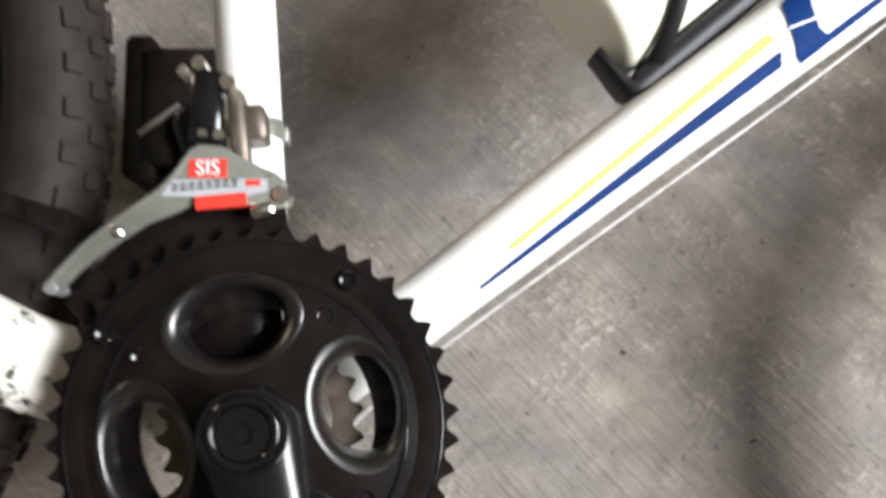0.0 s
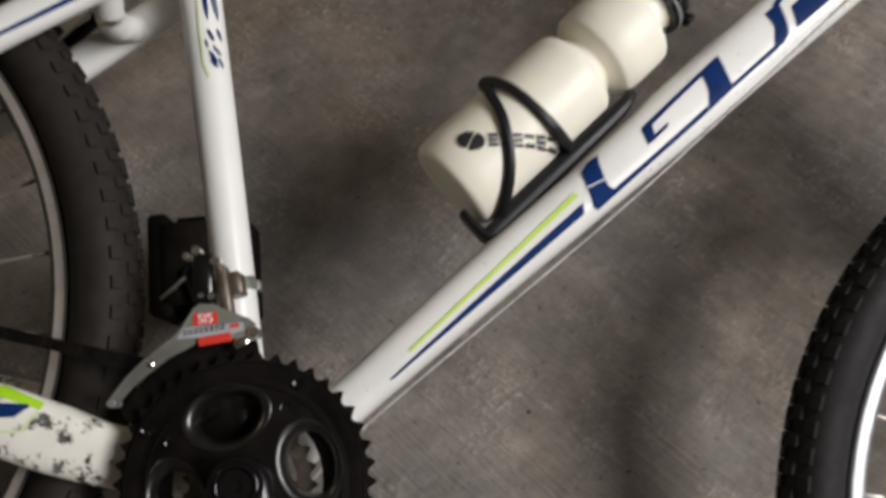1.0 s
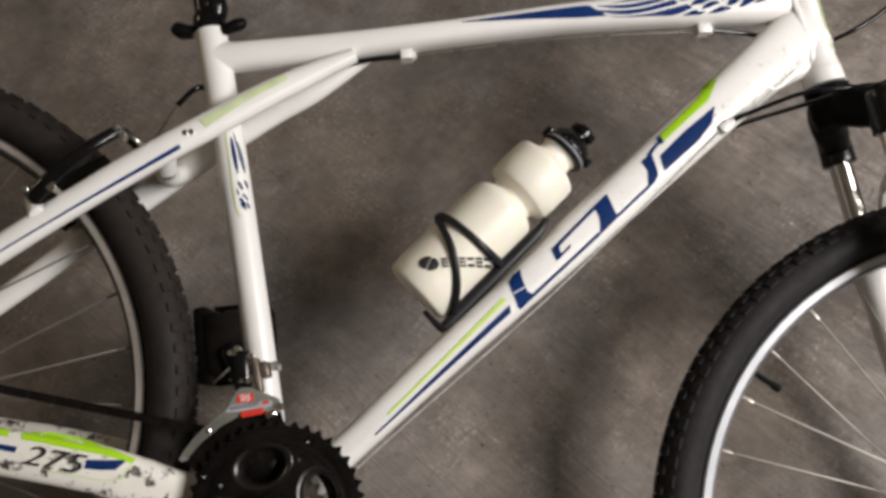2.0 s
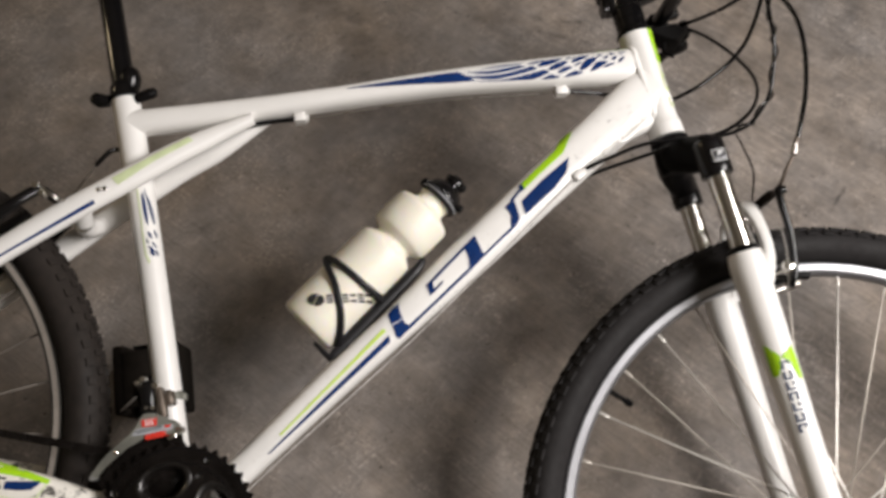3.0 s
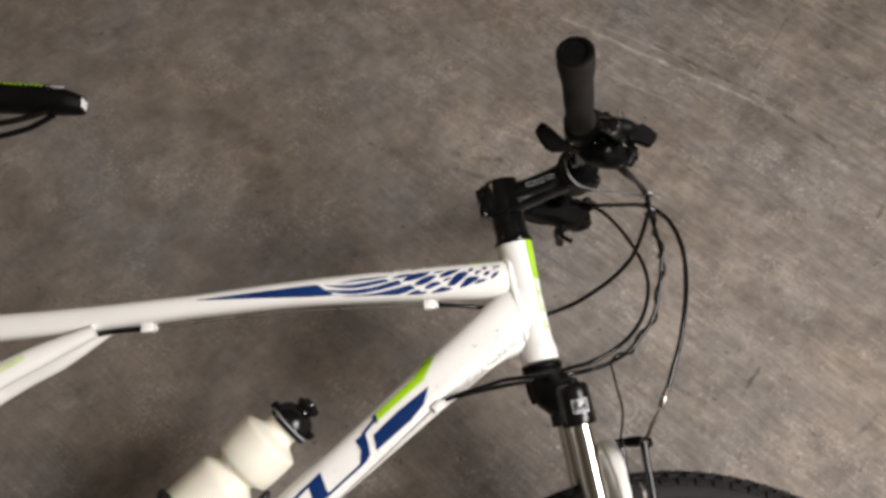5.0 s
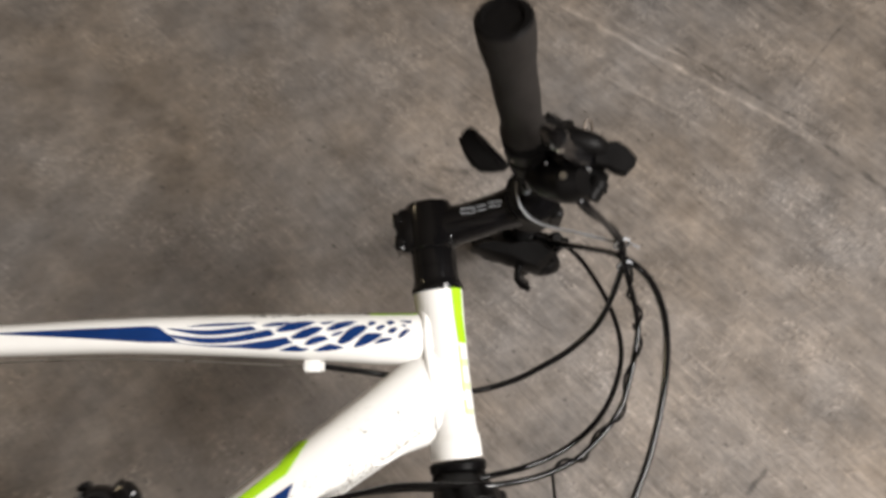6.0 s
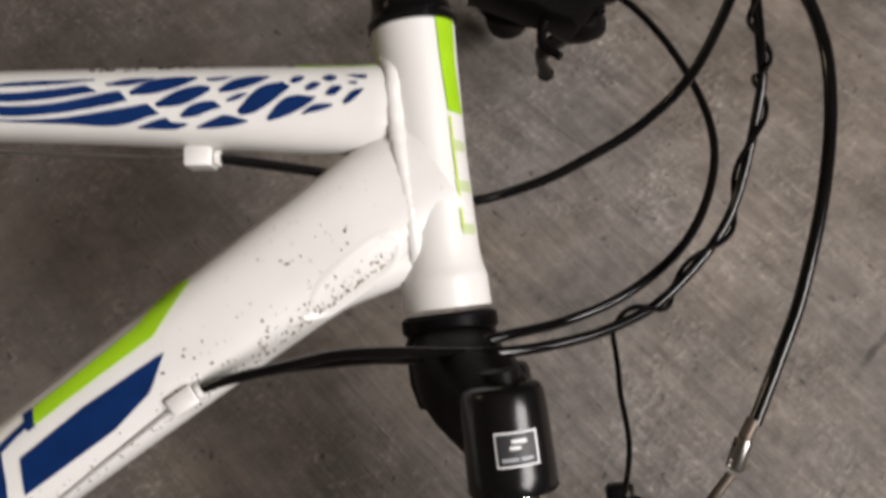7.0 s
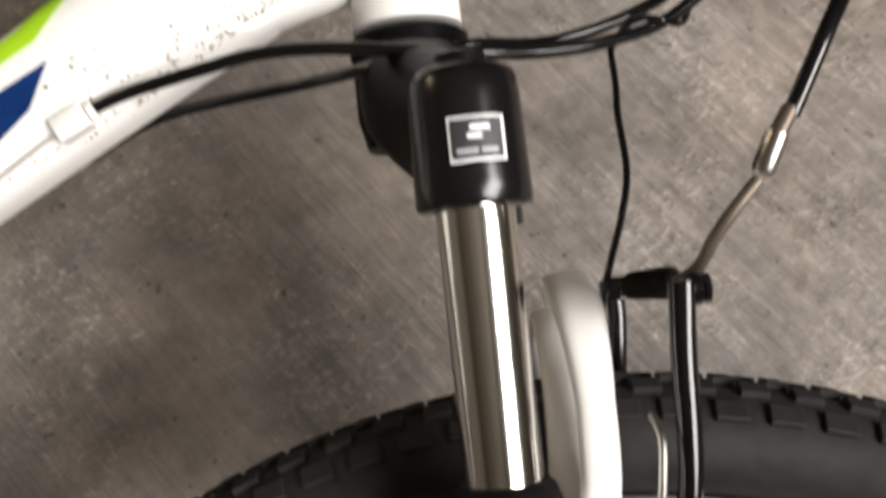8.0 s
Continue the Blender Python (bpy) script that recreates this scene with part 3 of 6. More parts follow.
feather([(569, 198), (640, 155), (720, 132), (770, 136)], [(580, 211), (660, 205), (730, 175), (768, 150)])
feather([(659, 240), (700, 205), (745, 192), (786, 190)], [(670, 249), (720, 243), (770, 225), (812, 213)])
feather([(500, 278), (600, 248), (625, 262), (687, 268)], [(502, 282), (560, 285), (640, 286), (685, 272)])
feather([(716, 280), (800, 246), (832, 241), (906, 260)], [(718, 284), (780, 285), (850, 278), (905, 265)])
feather([(754, 104), (800, 98), (850, 96)], [(760, 115), (800, 113), (848, 99)])
feather([(799, 148), (850, 112), (920, 96), (990, 95)], [(806, 159), (860, 152), (930, 130), (985, 100)])
feather([(827, 187), (865, 166), (905, 160)], [(831, 194), (870, 185), (900, 168)])
feather([(869, 226), (920, 165), (970, 131), (1032, 119)], [(880, 241), (930, 233), (1000, 190), (1062, 139)])
feather([(976, 252), (1030, 190), (1080, 171), (1155, 177)], [(981, 263), (1040, 248), (1110, 215), (1150, 186)])
feather([(1104, 236), (1150, 205), (1215, 203)], [(1106, 241), (1170, 228), (1215, 212)])
feather([(1060, 114), (1080, 97), (1112, 98)], [(1066, 126), (1090, 122), (1110, 108)])
feather([(1115, 142), (1140, 122), (1172, 122)], [(1120, 154), (1145, 150), (1170, 132)])
feather([(1179, 103), (1205, 91), (1231, 100)], [(1182, 111), (1205, 119), (1229, 109)])
feather([(1190, 164), (1215, 138), (1251, 136)], [(1196, 173), (1225, 170), (1248, 148)])
feather([(1262, 92), (1300, 91), (1341, 92)], [(1275, 97), (1305, 104), (1338, 109)])
feather([(1272, 120), (1290, 118), (1310, 122)], [(1275, 126), (1290, 130), (1302, 130)])
feather([(1254, 193), (1290, 155), (1330, 145)], [(1260, 206), (1290, 190), (1326, 156)])
part("decal", decal(TOP, [(0.536, 0.4869), (0.556, 0.4878), (0.578, 0.4880)], [(0.540, 0.4848), (0.556, 0.4852), (0.578, 0.4856)]), LIME, top_tube, "lime edge line")


def lie(points):
    """Points along and across the down tube."""
    return [(0.803 * s - 0.596 * (q - 0.008), 0.596 * s + 0.803 * (q - 0.008)) for s, q in points]


for mat, upper, lower in (
    (PALE_LIME, [(0.134, -0.0015), (0.22, 0.0018), (0.294, 0.0053)], [(0.134, -0.0037), (0.22, -0.0013), (0.296, 0.0010)]),
    (NAVY, [(0.112, -0.0080), (0.20, -0.0060), (0.294, -0.0048)], [(0.112, -0.0094), (0.20, -0.0102), (0.290, -0.0110)]),
    (NAVY, [(0.3000, -0.0154), (0.2988, -0.0115), (0.3027, -0.0036), (0.3056, 0.0048), (0.3092, 0.0125), (0.3170, 0.0152)],
     [(0.3225, -0.0150), (0.3183, -0.0112), (0.3167, -0.0065), (0.3196, 0.0020), (0.3230, 0.0091), (0.3272, 0.0148)]),
    (NAVY, [(0.3190, -0.0118), (0.353, -0.0119), (0.382, -0.0117), (0.4120, -0.0114)], [(0.3200, -0.0152), (0.352, -0.0150), (0.381, -0.0150), (0.4105, -0.0148)]),
    (NAVY, [(0.4105, -0.0147), (0.4200, -0.0052), (0.4234, 0.0011), (0.4264, 0.0108)], [(0.4375, -0.0138), (0.4385, -0.0075), (0.4421, 0.0023), (0.4451, 0.0115)]),
    (NAVY, [(0.3637, 0.0080), (0.395, 0.0096), (0.4275, 0.0110)], [(0.3695, 0.0048), (0.395, 0.0064), (0.4250, 0.0076)]),
    (NAVY, [(0.3637, 0.0078), (0.3593, -0.0041)], [(0.3715, 0.0050), (0.3662, -0.0045)]),
    (NAVY, [(0.3660, -0.0018), (0.3815, -0.0014)], [(0.3630, -0.0045), (0.3790, -0.0036)]),
    (NAVY, [(0.4370, -0.0112), (0.463, -0.0110), (0.4845, -0.0108)], [(0.4370, -0.0140), (0.463, -0.0138), (0.4835, -0.0140)]),
    (NAVY, [(0.4815, -0.0130), (0.4868, -0.0067), (0.4930, -0.0005), (0.4955, 0.0118)], [(0.4890, -0.0138), (0.4980, -0.0105), (0.5035, -0.0010), (0.5090, 0.0112)]),
    (NAVY, [(0.5040, 0.0128), (0.5160, 0.0146), (0.5270, 0.0162)], [(0.5075, 0.0100), (0.5170, 0.0118), (0.5270, 0.0132)]),
    (NAVY, [(0.5248, 0.0192), (0.5300, 0.0192)], [(0.5232, 0.0110), (0.5278, 0.0106)]),
    (NAVY, [(0.514, 0.0030), (0.550, 0.0045), (0.594, 0.0025)], [(0.506, -0.0118), (0.555, -0.0125), (0.578, -0.0085)]),
    (LIME, [(0.531, 0.0190), (0.560, 0.0195), (0.590, 0.0205), (0.612, 0.0285)], [(0.527, 0.0115), (0.560, 0.0118), (0.594, 0.0115), (0.622, 0.0235)]),
):
    part("decal", decal(DOWN, lie(upper), lie(lower)), mat, down_tube)
# A thin pale line laid over one navy piece.
part("pale_sliver", decal(DOWN, lie([(0.3030, 0.0022), (0.3105, 0.0004), (0.3180, -0.0018)]), lie([(0.3035, 0.0010), (0.3112, -0.0009), (0.3185, -0.0029)]), lift=0.0013), WHITE_PRINT, down_tube, "thin pale line across a navy decal")

part("decal", decal(HEAD, [(0.6062, 0.5085), (0.6085, 0.487), (0.6120, 0.462)], [(0.6148, 0.5085), (0.6158, 0.487), (0.6190, 0.462)]), LIME, head_tube, "lime band")
for a, b in (((0.6160, 0.4485), (0.6200, 0.4430)), ((0.6180, 0.4290), (0.6225, 0.4235)), ((0.6205, 0.4080), (0.6245, 0.4030))):
    part("decal", decal(HEAD, [(a[0] - 0.003, a[1]), (a[0] - 0.002, b[1])], [(b[0], a[1]), (b[0], b[1])]), FADED_LIME, head_tube)
part("decal", decal(HEAD, [(0.6122, 0.460), (0.6180, 0.405)], [(0.6134, 0.460), (0.6192, 0.405)]), PALE_LIME, head_tube)

part("decal", decal(SEAT_STAY, [(-0.270, 0.2402), (-0.234, 0.2600), (-0.152, 0.3062), (-0.066, 0.3540)], [(-0.270, 0.2390), (-0.234, 0.2583), (-0.152, 0.3036), (-0.0645, 0.3500)]), NAVY, seat_stay)
part("decal", decal(SEAT_STAY, [(-0.046, 0.3785), (0.00, 0.4035), (0.040, 0.4235)], [(-0.039, 0.3695), (0.00, 0.3945), (0.045, 0.4175)]), FADED_LIME, seat_stay)
part("decal", decal(SEAT, [(-0.0262, 0.372), (-0.0240, 0.343), (-0.0228, 0.3165), (-0.0206, 0.292), (-0.0168, 0.2812)], [(-0.0246, 0.372), (-0.0224, 0.343), (-0.0212, 0.3165), (-0.0188, 0.293), (-0.0150, 0.2830)]), FADED_LIME, seat_tube)


def plume(a, b, wide, mat):
    """One pointed feather of the seat tube's print, from a to b."""
    a, b = Vector(a), Vector(b)
    d = (b - a).normalized()
    side = Vector((-d.y, d.x))
    rows = [(a + (b - a) * t, wide * w) for t, w in ((0, 0.25), (0.2, 0.8), (0.5, 1.0), (0.8, 0.75), (1, 0.15))]
    part("decal", decal(SEAT, [tuple(p + side * w) for p, w in rows], [tuple(p - side * w) for p, w in rows], across=3, along_steps=2), mat, seat_tube)


for a, b, wide, mat in (((-0.0205, 0.367), (-0.0160, 0.3274), 0.0019, NAVY), ((-0.0150, 0.362), (-0.0096, 0.3285), 0.0018, SLATE_PRINT), ((-0.0180, 0.372), (-0.0140, 0.350), 0.0008, SLATE_PRINT),
                        ((-0.0162, 0.3195), (-0.0122, 0.3105), 0.0014, NAVY), ((-0.0178, 0.3115), (-0.0163, 0.3045), 0.0009, SLATE_PRINT), ((-0.0102, 0.3215), (-0.0078, 0.3120), 0.0012, SLATE_PRINT),
                        ((-0.0128, 0.3068), (-0.0079, 0.2996), 0.0013, SLATE_PRINT), ((-0.0156, 0.3022), (-0.0103, 0.2938), 0.0015, NAVY), ((-0.0148, 0.2962), (-0.0099, 0.2896), 0.0014, NAVY), ((-0.0094, 0.2975), (-0.0070, 0.2905), 0.0012, SLATE_PRINT)):
    plume(a, b, wide, mat)
for mat, upper, lower in ((LIME, [(-0.217, 0.0900), (-0.1966, 0.0880), (-0.1689, 0.0795), (-0.1434, 0.0675), (-0.1215, 0.0555)], [(-0.216, 0.0836), (-0.1960, 0.0780), (-0.1757, 0.0710), (-0.148, 0.0622), (-0.1235, 0.0515)]),
                          (LIME, [(-0.275, 0.1085), (-0.238, 0.0965), (-0.2275, 0.0930)], [(-0.275, 0.1020), (-0.238, 0.0905), (-0.2275, 0.0872)]),
                          (NAVY, [(-0.29, 0.1000), (-0.2397, 0.0835), (-0.2194, 0.0775)], [(-0.29, 0.0940), (-0.2398, 0.0782), (-0.2217, 0.0726)]),
                          (NAVY, [(-0.1615, 0.0596), (-0.1461, 0.0575), (-0.1272, 0.0553)], [(-0.1640, 0.0520), (-0.1500, 0.0488), (-0.1379, 0.0477)]),
                          (FADED_LIME, [(-0.1960, 0.0545), (-0.1701, 0.0470), (-0.1511, 0.0402), (-0.1352, 0.0395), (-0.1240, 0.0530)], [(-0.1960, 0.0533), (-0.1701, 0.0456), (-0.1511, 0.0388), (-0.1338, 0.0378), (-0.1222, 0.0530)])):
    part("decal", decal(CHAIN_STAY, upper, lower), mat, chain_stay)


def lettering(name, text, size, m, mat, parent, thick=0.0003, slant=0.0):
    """A word in the built-in font, as a mesh at the pose m."""
    words = bpy.data.curves.new(name, "FONT")
    words.body, words.size, words.extrude, words.shear = text, size, thick, slant
    words.align_x, words.align_y = "CENTER", "CENTER"
    made = new("words", words)
    data = bpy.data.meshes.new_from_object(made.evaluated_get(bpy.context.evaluated_depsgraph_get()))
    bpy.data.objects.remove(made)
    data.transform(m)
    data.materials.clear()
    data.materials.append(mat)
    ob = new(name, data)
    ob.parent = parent
    return ob


lettering("number", "275", 0.025, pose(-0.190, 0.0625, 0.0668, 0, 3, -16.5) @ Matrix.Diagonal((1.45, 1, 1, 1)), PRINT, chain_stay, slant=0.3)

# ---- seat post, clamp and saddle ----
POST = Vector((-0.0915, 1.0, 0)).normalized()
part("seat_post", lathe((-0.036, 0.475, 0), POST, [(0, 0.0137), (0.225, 0.0137), (0.232, 0.012)], 24), BLACK_GLOSS, bicycle)
clamp = part("seat_clamp", lathe((-0.0370, 0.486, 0), POST, [(0.006, 0.0150), (0.008, 0.0172), (0.013, 0.0176), (0.022, 0.0170), (0.025, 0.0148)], 28), BLACK_GLOSS, bicycle, "black seat clamp with a quick release")
part("lever_head", sweep(curve([(-0.0310, 0.5010, 0.002), (-0.0306, 0.5070, 0.003), (-0.0300, 0.5165, 0.004), (-0.0296, 0.5260, 0.003), (-0.0296, 0.5320, 0.002)], 6), [0.0085, 0.0118, 0.0130, 0.0105, 0.0035], None, 20), BLACK_SATIN, clamp)
part("clamp_nut", sweep(curve([(-0.0765, 0.5010, 0.0), (-0.0735, 0.4975, 0.001), (-0.0665, 0.4930, 0.002), (-0.0560, 0.4915, 0.002)], 6), [0.0030, 0.0076, 0.0086, 0.0070], None, 16, 2.3), BLACK_GLOSS, clamp)
part("lever", sweep(curve([(-0.0240, 0.4865, 0.008), (-0.0170, 0.4890, 0.009), (-0.0080, 0.4918, 0.009), (-0.0010, 0.4938, 0.008), (0.0015, 0.4945, 0.007)], 6), [0.0050, 0.0058, 0.0066, 0.0056, 0.0022], None, 14, 2.4), BLACK, clamp)
SADDLE_T, SADDLE_N = Vector((0.991, -0.13, 0)), Vector((0.13, 0.991, 0))
SADDLE_C = Vector((-0.035, 0.741, 0))


def saddle_shape():
    verts, faces = [], []
    for k in range(25):
        x = -0.150 + 0.285 * k / 24
        wide = 0.022 + 0.055 / (1 + math.exp((x + 0.055) / 0.022))
        wide *= 1.0 if k < 22 else (0.92, 0.75, 0.45)[k - 22]
        wide *= 1.0 if k > 1 else (0.6, 0.88)[k]
        top = 0.017 + 0.010 * max(0, -x - 0.05) / 0.1 - 0.30 * max(0, x - 0.10) ** 1.0
        for j in range(16):
            w = 2 * math.pi * j / 16
            y = math.sin(w)
            h = (top if y > 0 else 0.019 - 0.003 * k / 24) * math.copysign(abs(y) ** 0.7, y)
            verts.append(SADDLE_C + SADDLE_T * x + SADDLE_N * h + Vector((0, 0, wide * math.copysign(abs(math.cos(w)) ** 0.8, math.cos(w)))))
    for k in range(24):
        faces += [[k * 16 + j, k * 16 + (j + 1) % 16, k * 16 + 16 + (j + 1) % 16, k * 16 + 16 + j] for j in range(16)]
    return verts, faces + [list(range(16))[::-1], list(range(384, 400))]


saddle = part("saddle", saddle_shape(), BLACK, bicycle, "black saddle with a lime stitched line")
part("stitching", joined(*(rod(SADDLE_C + SADDLE_T * (0.092 - 0.006 * k) + Vector((0, 0, 0.0190 + 0.00003 * k * k)) + SADDLE_N * 0.0112, SADDLE_C + SADDLE_T * (0.0885 - 0.006 * k) + Vector((0, 0, 0.0190 + 0.00003 * k * k)) + SADDLE_N * 0.0112, 0.0009, 6) for k in range(20))), LIME, saddle, "lime stitching")
part("saddle_mark", box(SADDLE_C + SADDLE_T * 0.106 + SADDLE_N * 0.0108 + Vector((0, 0, 0.0175)), SADDLE_T, SADDLE_N * 0.5 + Vector((0, 0, -0.86)), SADDLE_N * 0.86 + Vector((0, 0, 0.5)), (0.010, 0.0018, 0.0012)), GREY_PRINT, saddle, "grey bar of print")
part("nose_trim", box(SADDLE_C + SADDLE_T * 0.1348 - SADDLE_N * 0.003, SADDLE_T, SADDLE_N, (0, 0, 1), (0.0012, 0.0055, 0.008), 0.3), WHITE_PRINT, saddle, "white trim at the nose")
for side in (1, -1):
    part("rail", sweep(curve([SADDLE_C + SADDLE_T * x + SADDLE_N * y + Vector((0, 0, z * side)) for x, y, z in ((0.098, -0.016, 0.008), (0.06, -0.034, 0.016), (0.0, -0.047, 0.022), (-0.06, -0.045, 0.022), (-0.12, -0.022, 0.030))], 6), 0.0036, 0.0036, 10), BLACK_GLOSS, saddle)
part("post_clamp", joined(box((-0.0585, 0.7, 0), SADDLE_T, SADDLE_N, (0, 0, 1), (0.022, 0.010, 0.027), 0.3), rod((-0.0575, 0.688, -0.018), (-0.0575, 0.688, 0.018), 0.013)), BLACK, saddle)

for u, v in ((-0.0594, 0.3655), (-0.0535, 0.3660)):
    part("bolt", lathe((u, v, skin(SEAT_STAY, u, v) - 0.002), (0, 0, 1), [(0, 0.0030), (0.003, 0.0030), (0.0036, 0.0022)], 12), STEEL, seat_stay)

# ---- wheels ----
def wheel(name, c, fwd, down, lean, tyre_mat, thick=0.0205, wide=0.0250, knob=0.0034, phase=0.5, track=0.2984, count=104, shoulder=0.0046, track_mat=RIM, rim_mat=SHADED_BED, spoke_mats=(SPOKE, SPOKE)):
    """A wheel round c in the plane of fwd and down; lean points out of its right side."""
    c, fwd, down, lean = Vector(c), Vector(fwd).normalized(), Vector(down).normalized(), Vector(lean).normalized()

    def at(a, r, s):
        return c + (fwd * math.cos(a) + down * math.sin(a)) * r + lean * s

    def ring(profile, n=120):
        verts, faces, m = [], [], len(profile)
        for k in range(n):
            verts += [at(2 * math.pi * k / n, r, s) for r, s in profile]
        for k in range(n):
            q = (k + 1) % n
            faces += [[k * m + j, k * m + (j + 1) % m, q * m + (j + 1) % m, q * m + j] for j in range(m)]
        return verts, faces

    rim = part(name, ring([(0.306, 0.0120), (0.3075, 0.0108), (0.303, 0.0095), (0.300, 0.0), (0.303, -0.0095), (0.3075, -0.0108), (0.306, -0.0120), (0.2980, -0.0118), (0.2955, -0.0100), (0.2925, 0.0), (0.2955, 0.0100), (0.2980, 0.0118)]), rim_mat, bicycle, "silver rim of a spoked wheel")
    part("brake_track", ring([(0.3052, 0.01235), (0.3052, 0.0115), (track, 0.0115), (track, 0.01235)]), track_mat, rim)
    tyre = part("tyre", ring([(0.308 + thick + thick * math.cos(w) * (1.0 if math.cos(w) > 0 else 1.06), wide * math.sin(w)) for w in [2 * math.pi * k / 20 for k in range(20)]], 160), tyre_mat, rim, "black rubber tyre")
    knobs, top = [], 0.308 + 2 * thick + 0.0005
    for k in range(count):
        a = 2 * math.pi * k / count
        for row, (r, s, ha, hs) in enumerate(((top, 0.0, 0.0040, 0.0050), (top - 0.002, 0.42 * wide, 0.9 * shoulder, 0.0040), (top - 0.002, -0.42 * wide, 0.9 * shoulder, 0.0040), (top - 0.009, 0.80 * wide, shoulder, 0.0042), (top - 0.009, -0.80 * wide, shoulder, 0.0042))):
            b = a + (math.pi / count if row in (1, 2) else 0)
            out = (at(b, 1, 0) - c) * math.cos(abs(s) / (1.04 * wide)) + lean * math.copysign(math.sin(abs(s) / (1.04 * wide)), s)
            t = (at(b + 0.01, 1, 0) - at(b - 0.01, 1, 0)).normalized()
            knobs.append(box(at(b, r, s), t, out.cross(t), out, (ha, hs, knob), 0.25))
    part("tread", joined(*knobs), tyre_mat, tyre, smooth=False)
    hub = part("hub", lathe(c - lean * 0.05, lean, [(0, 0.005), (0.004, 0.009), (0.012, 0.010), (0.016, 0.023), (0.019, 0.023), (0.024, 0.014), (0.05, 0.012), (0.076, 0.014), (0.081, 0.023), (0.084, 0.023), (0.088, 0.010), (0.096, 0.009), (0.1, 0.005)], 24), STEEL, rim)
    for k in range(32):
        side = 1 if k % 2 else -1
        a = 2 * math.pi * (k + phase) / 32
        b = a + (0.95 if (k // 2) % 2 else -0.95)
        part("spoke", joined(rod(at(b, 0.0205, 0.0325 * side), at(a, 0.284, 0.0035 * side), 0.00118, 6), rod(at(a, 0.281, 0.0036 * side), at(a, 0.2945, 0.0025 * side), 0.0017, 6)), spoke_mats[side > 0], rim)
    return rim, at


REAR = Vector((-0.428, 0.135, 0))
# The rear wheel takes the shaded copies.
rear_wheel, rear_at = wheel("wheel", REAR, (1, 0, 0), (0, -1, 0), (0, 0, 1), DUSTY_RUBBER, 0.0228, 0.0275, 0.0015, track=0.2992, track_mat=SHADED_TRACK, rim_mat=SHADED_ALLOY, spoke_mats=(SHADED_SPOKE, SHADED_SPOKE))
part("cassette", joined(*(lathe(REAR + Vector((0, 0, 0.022 + 0.0042 * k)), (0, 0, 1), [(0, 0.058 - 0.0052 * k), (0.0018, 0.058 - 0.0052 * k)], 30) for k in range(8))), STEEL, rear_wheel)

# ---- fork and front wheel: axes f ahead, d down the steering axle, r to the right ----
STEER = -0.07
AX = Vector((0.1129, -0.9936, 0))
FW = Vector((0.9936, 0.1129, 0)) * math.cos(STEER) - Vector((0, 0, 1)) * math.sin(STEER)
RT = Vector((0, 0, 1)) * math.cos(STEER) + Vector((0.9936, 0.1129, 0)) * math.sin(STEER)
A0 = Vector((0.595, 0.509, 0))


def front(f, d, r):
    return A0 + FW * f + AX * d + RT * r


LEG = 0.0205
crown = part("fork_crown", joined(
    lathe(front(0, 0.144, 0), AX, [(0, 0.0205), (0.002, 0.0235), (0.008, 0.0235), (0.010, 0.0215), (0.013, 0.0228), (0.032, 0.0228), (0.044, 0.0200)], 32),
    sweep(curve([front(LEG, 0.193, -0.066), front(0.012, 0.184, -0.045), front(0.003, 0.174, -0.025), front(0.0, 0.168, 0.0), front(0.003, 0.174, 0.025), front(0.012, 0.184, 0.045), front(LEG, 0.193, 0.066)], 8), [0.0165, 0.0180, 0.0195, 0.0210, 0.0195, 0.0180, 0.0165], [0.020, 0.0215, 0.0215, 0.0222, 0.0215, 0.0215, 0.020], 24, 2.8, AX)),
    BLACK_CAST, bicycle, "black suspension fork crown")
for side in (1, -1):
    cap = part("crown_cap", lathe(front(LEG, 0.1755, 0.066 * side), AX, [(0, 0.0140), (0.0012, 0.0163), (0.004, 0.0174), (0.010, 0.0179), (0.0365, 0.0185), (0.0425, 0.0186), (0.0436, 0.0178), (0.0440, 0.0150)], 40), BLACK_SATIN, crown)
    part("knob", lathe(front(LEG, 0.1695, 0.066 * side), AX, [(0, 0.006), (0.001, 0.0085), (0.008, 0.009)], 10), BLACK, crown)
    part("stanchion", rod(front(LEG, 0.21, 0.066 * side), front(LEG, 0.34, 0.066 * side), 0.0126, 40), CHROME, bicycle, "polished chrome fork stanchion")
    part("wiper_seal", lathe(front(LEG, 0.3045, 0.066 * side), AX, [(0, 0.0140), (0.002, 0.0160), (0.007, 0.0176), (0.011, 0.0184)], 32), BLACK, bicycle)


def leg(side):
    return sweep(curve([front(LEG, 0.312, 0.066 * side), front(LEG, 0.33, 0.066 * side), front(LEG, 0.40, 0.066 * side), front(LEG, 0.50, 0.066 * side), front(LEG, 0.58, 0.066 * side), front(LEG + 0.006, 0.618, 0.064 * side)], 6), [0.0185, 0.0205, 0.0190, 0.0165, 0.0155, 0.012], None, 28, 2.0, RT)


def dropout(side):
    return sweep([front(LEG + 0.004, 0.600, 0.060 * side), front(0.036, 0.622, 0.056 * side), front(0.047, 0.635, 0.054 * side), front(0.052, 0.645, 0.054 * side)], [0.012, 0.014, 0.013, 0.008], [0.005, 0.004, 0.004, 0.004], 14, 2.4, RT)


ARCH = curve([front(0.036, 0.350, 0.064), front(0.0490, 0.318, 0.060), front(0.0520, 0.285, 0.054), front(0.0515, 0.258, 0.038), front(0.0505, 0.247, 0.0), front(0.0515, 0.258, -0.038), front(0.0520, 0.285, -0.054), front(0.0490, 0.318, -0.060), front(0.036, 0.350, -0.064)], 8)
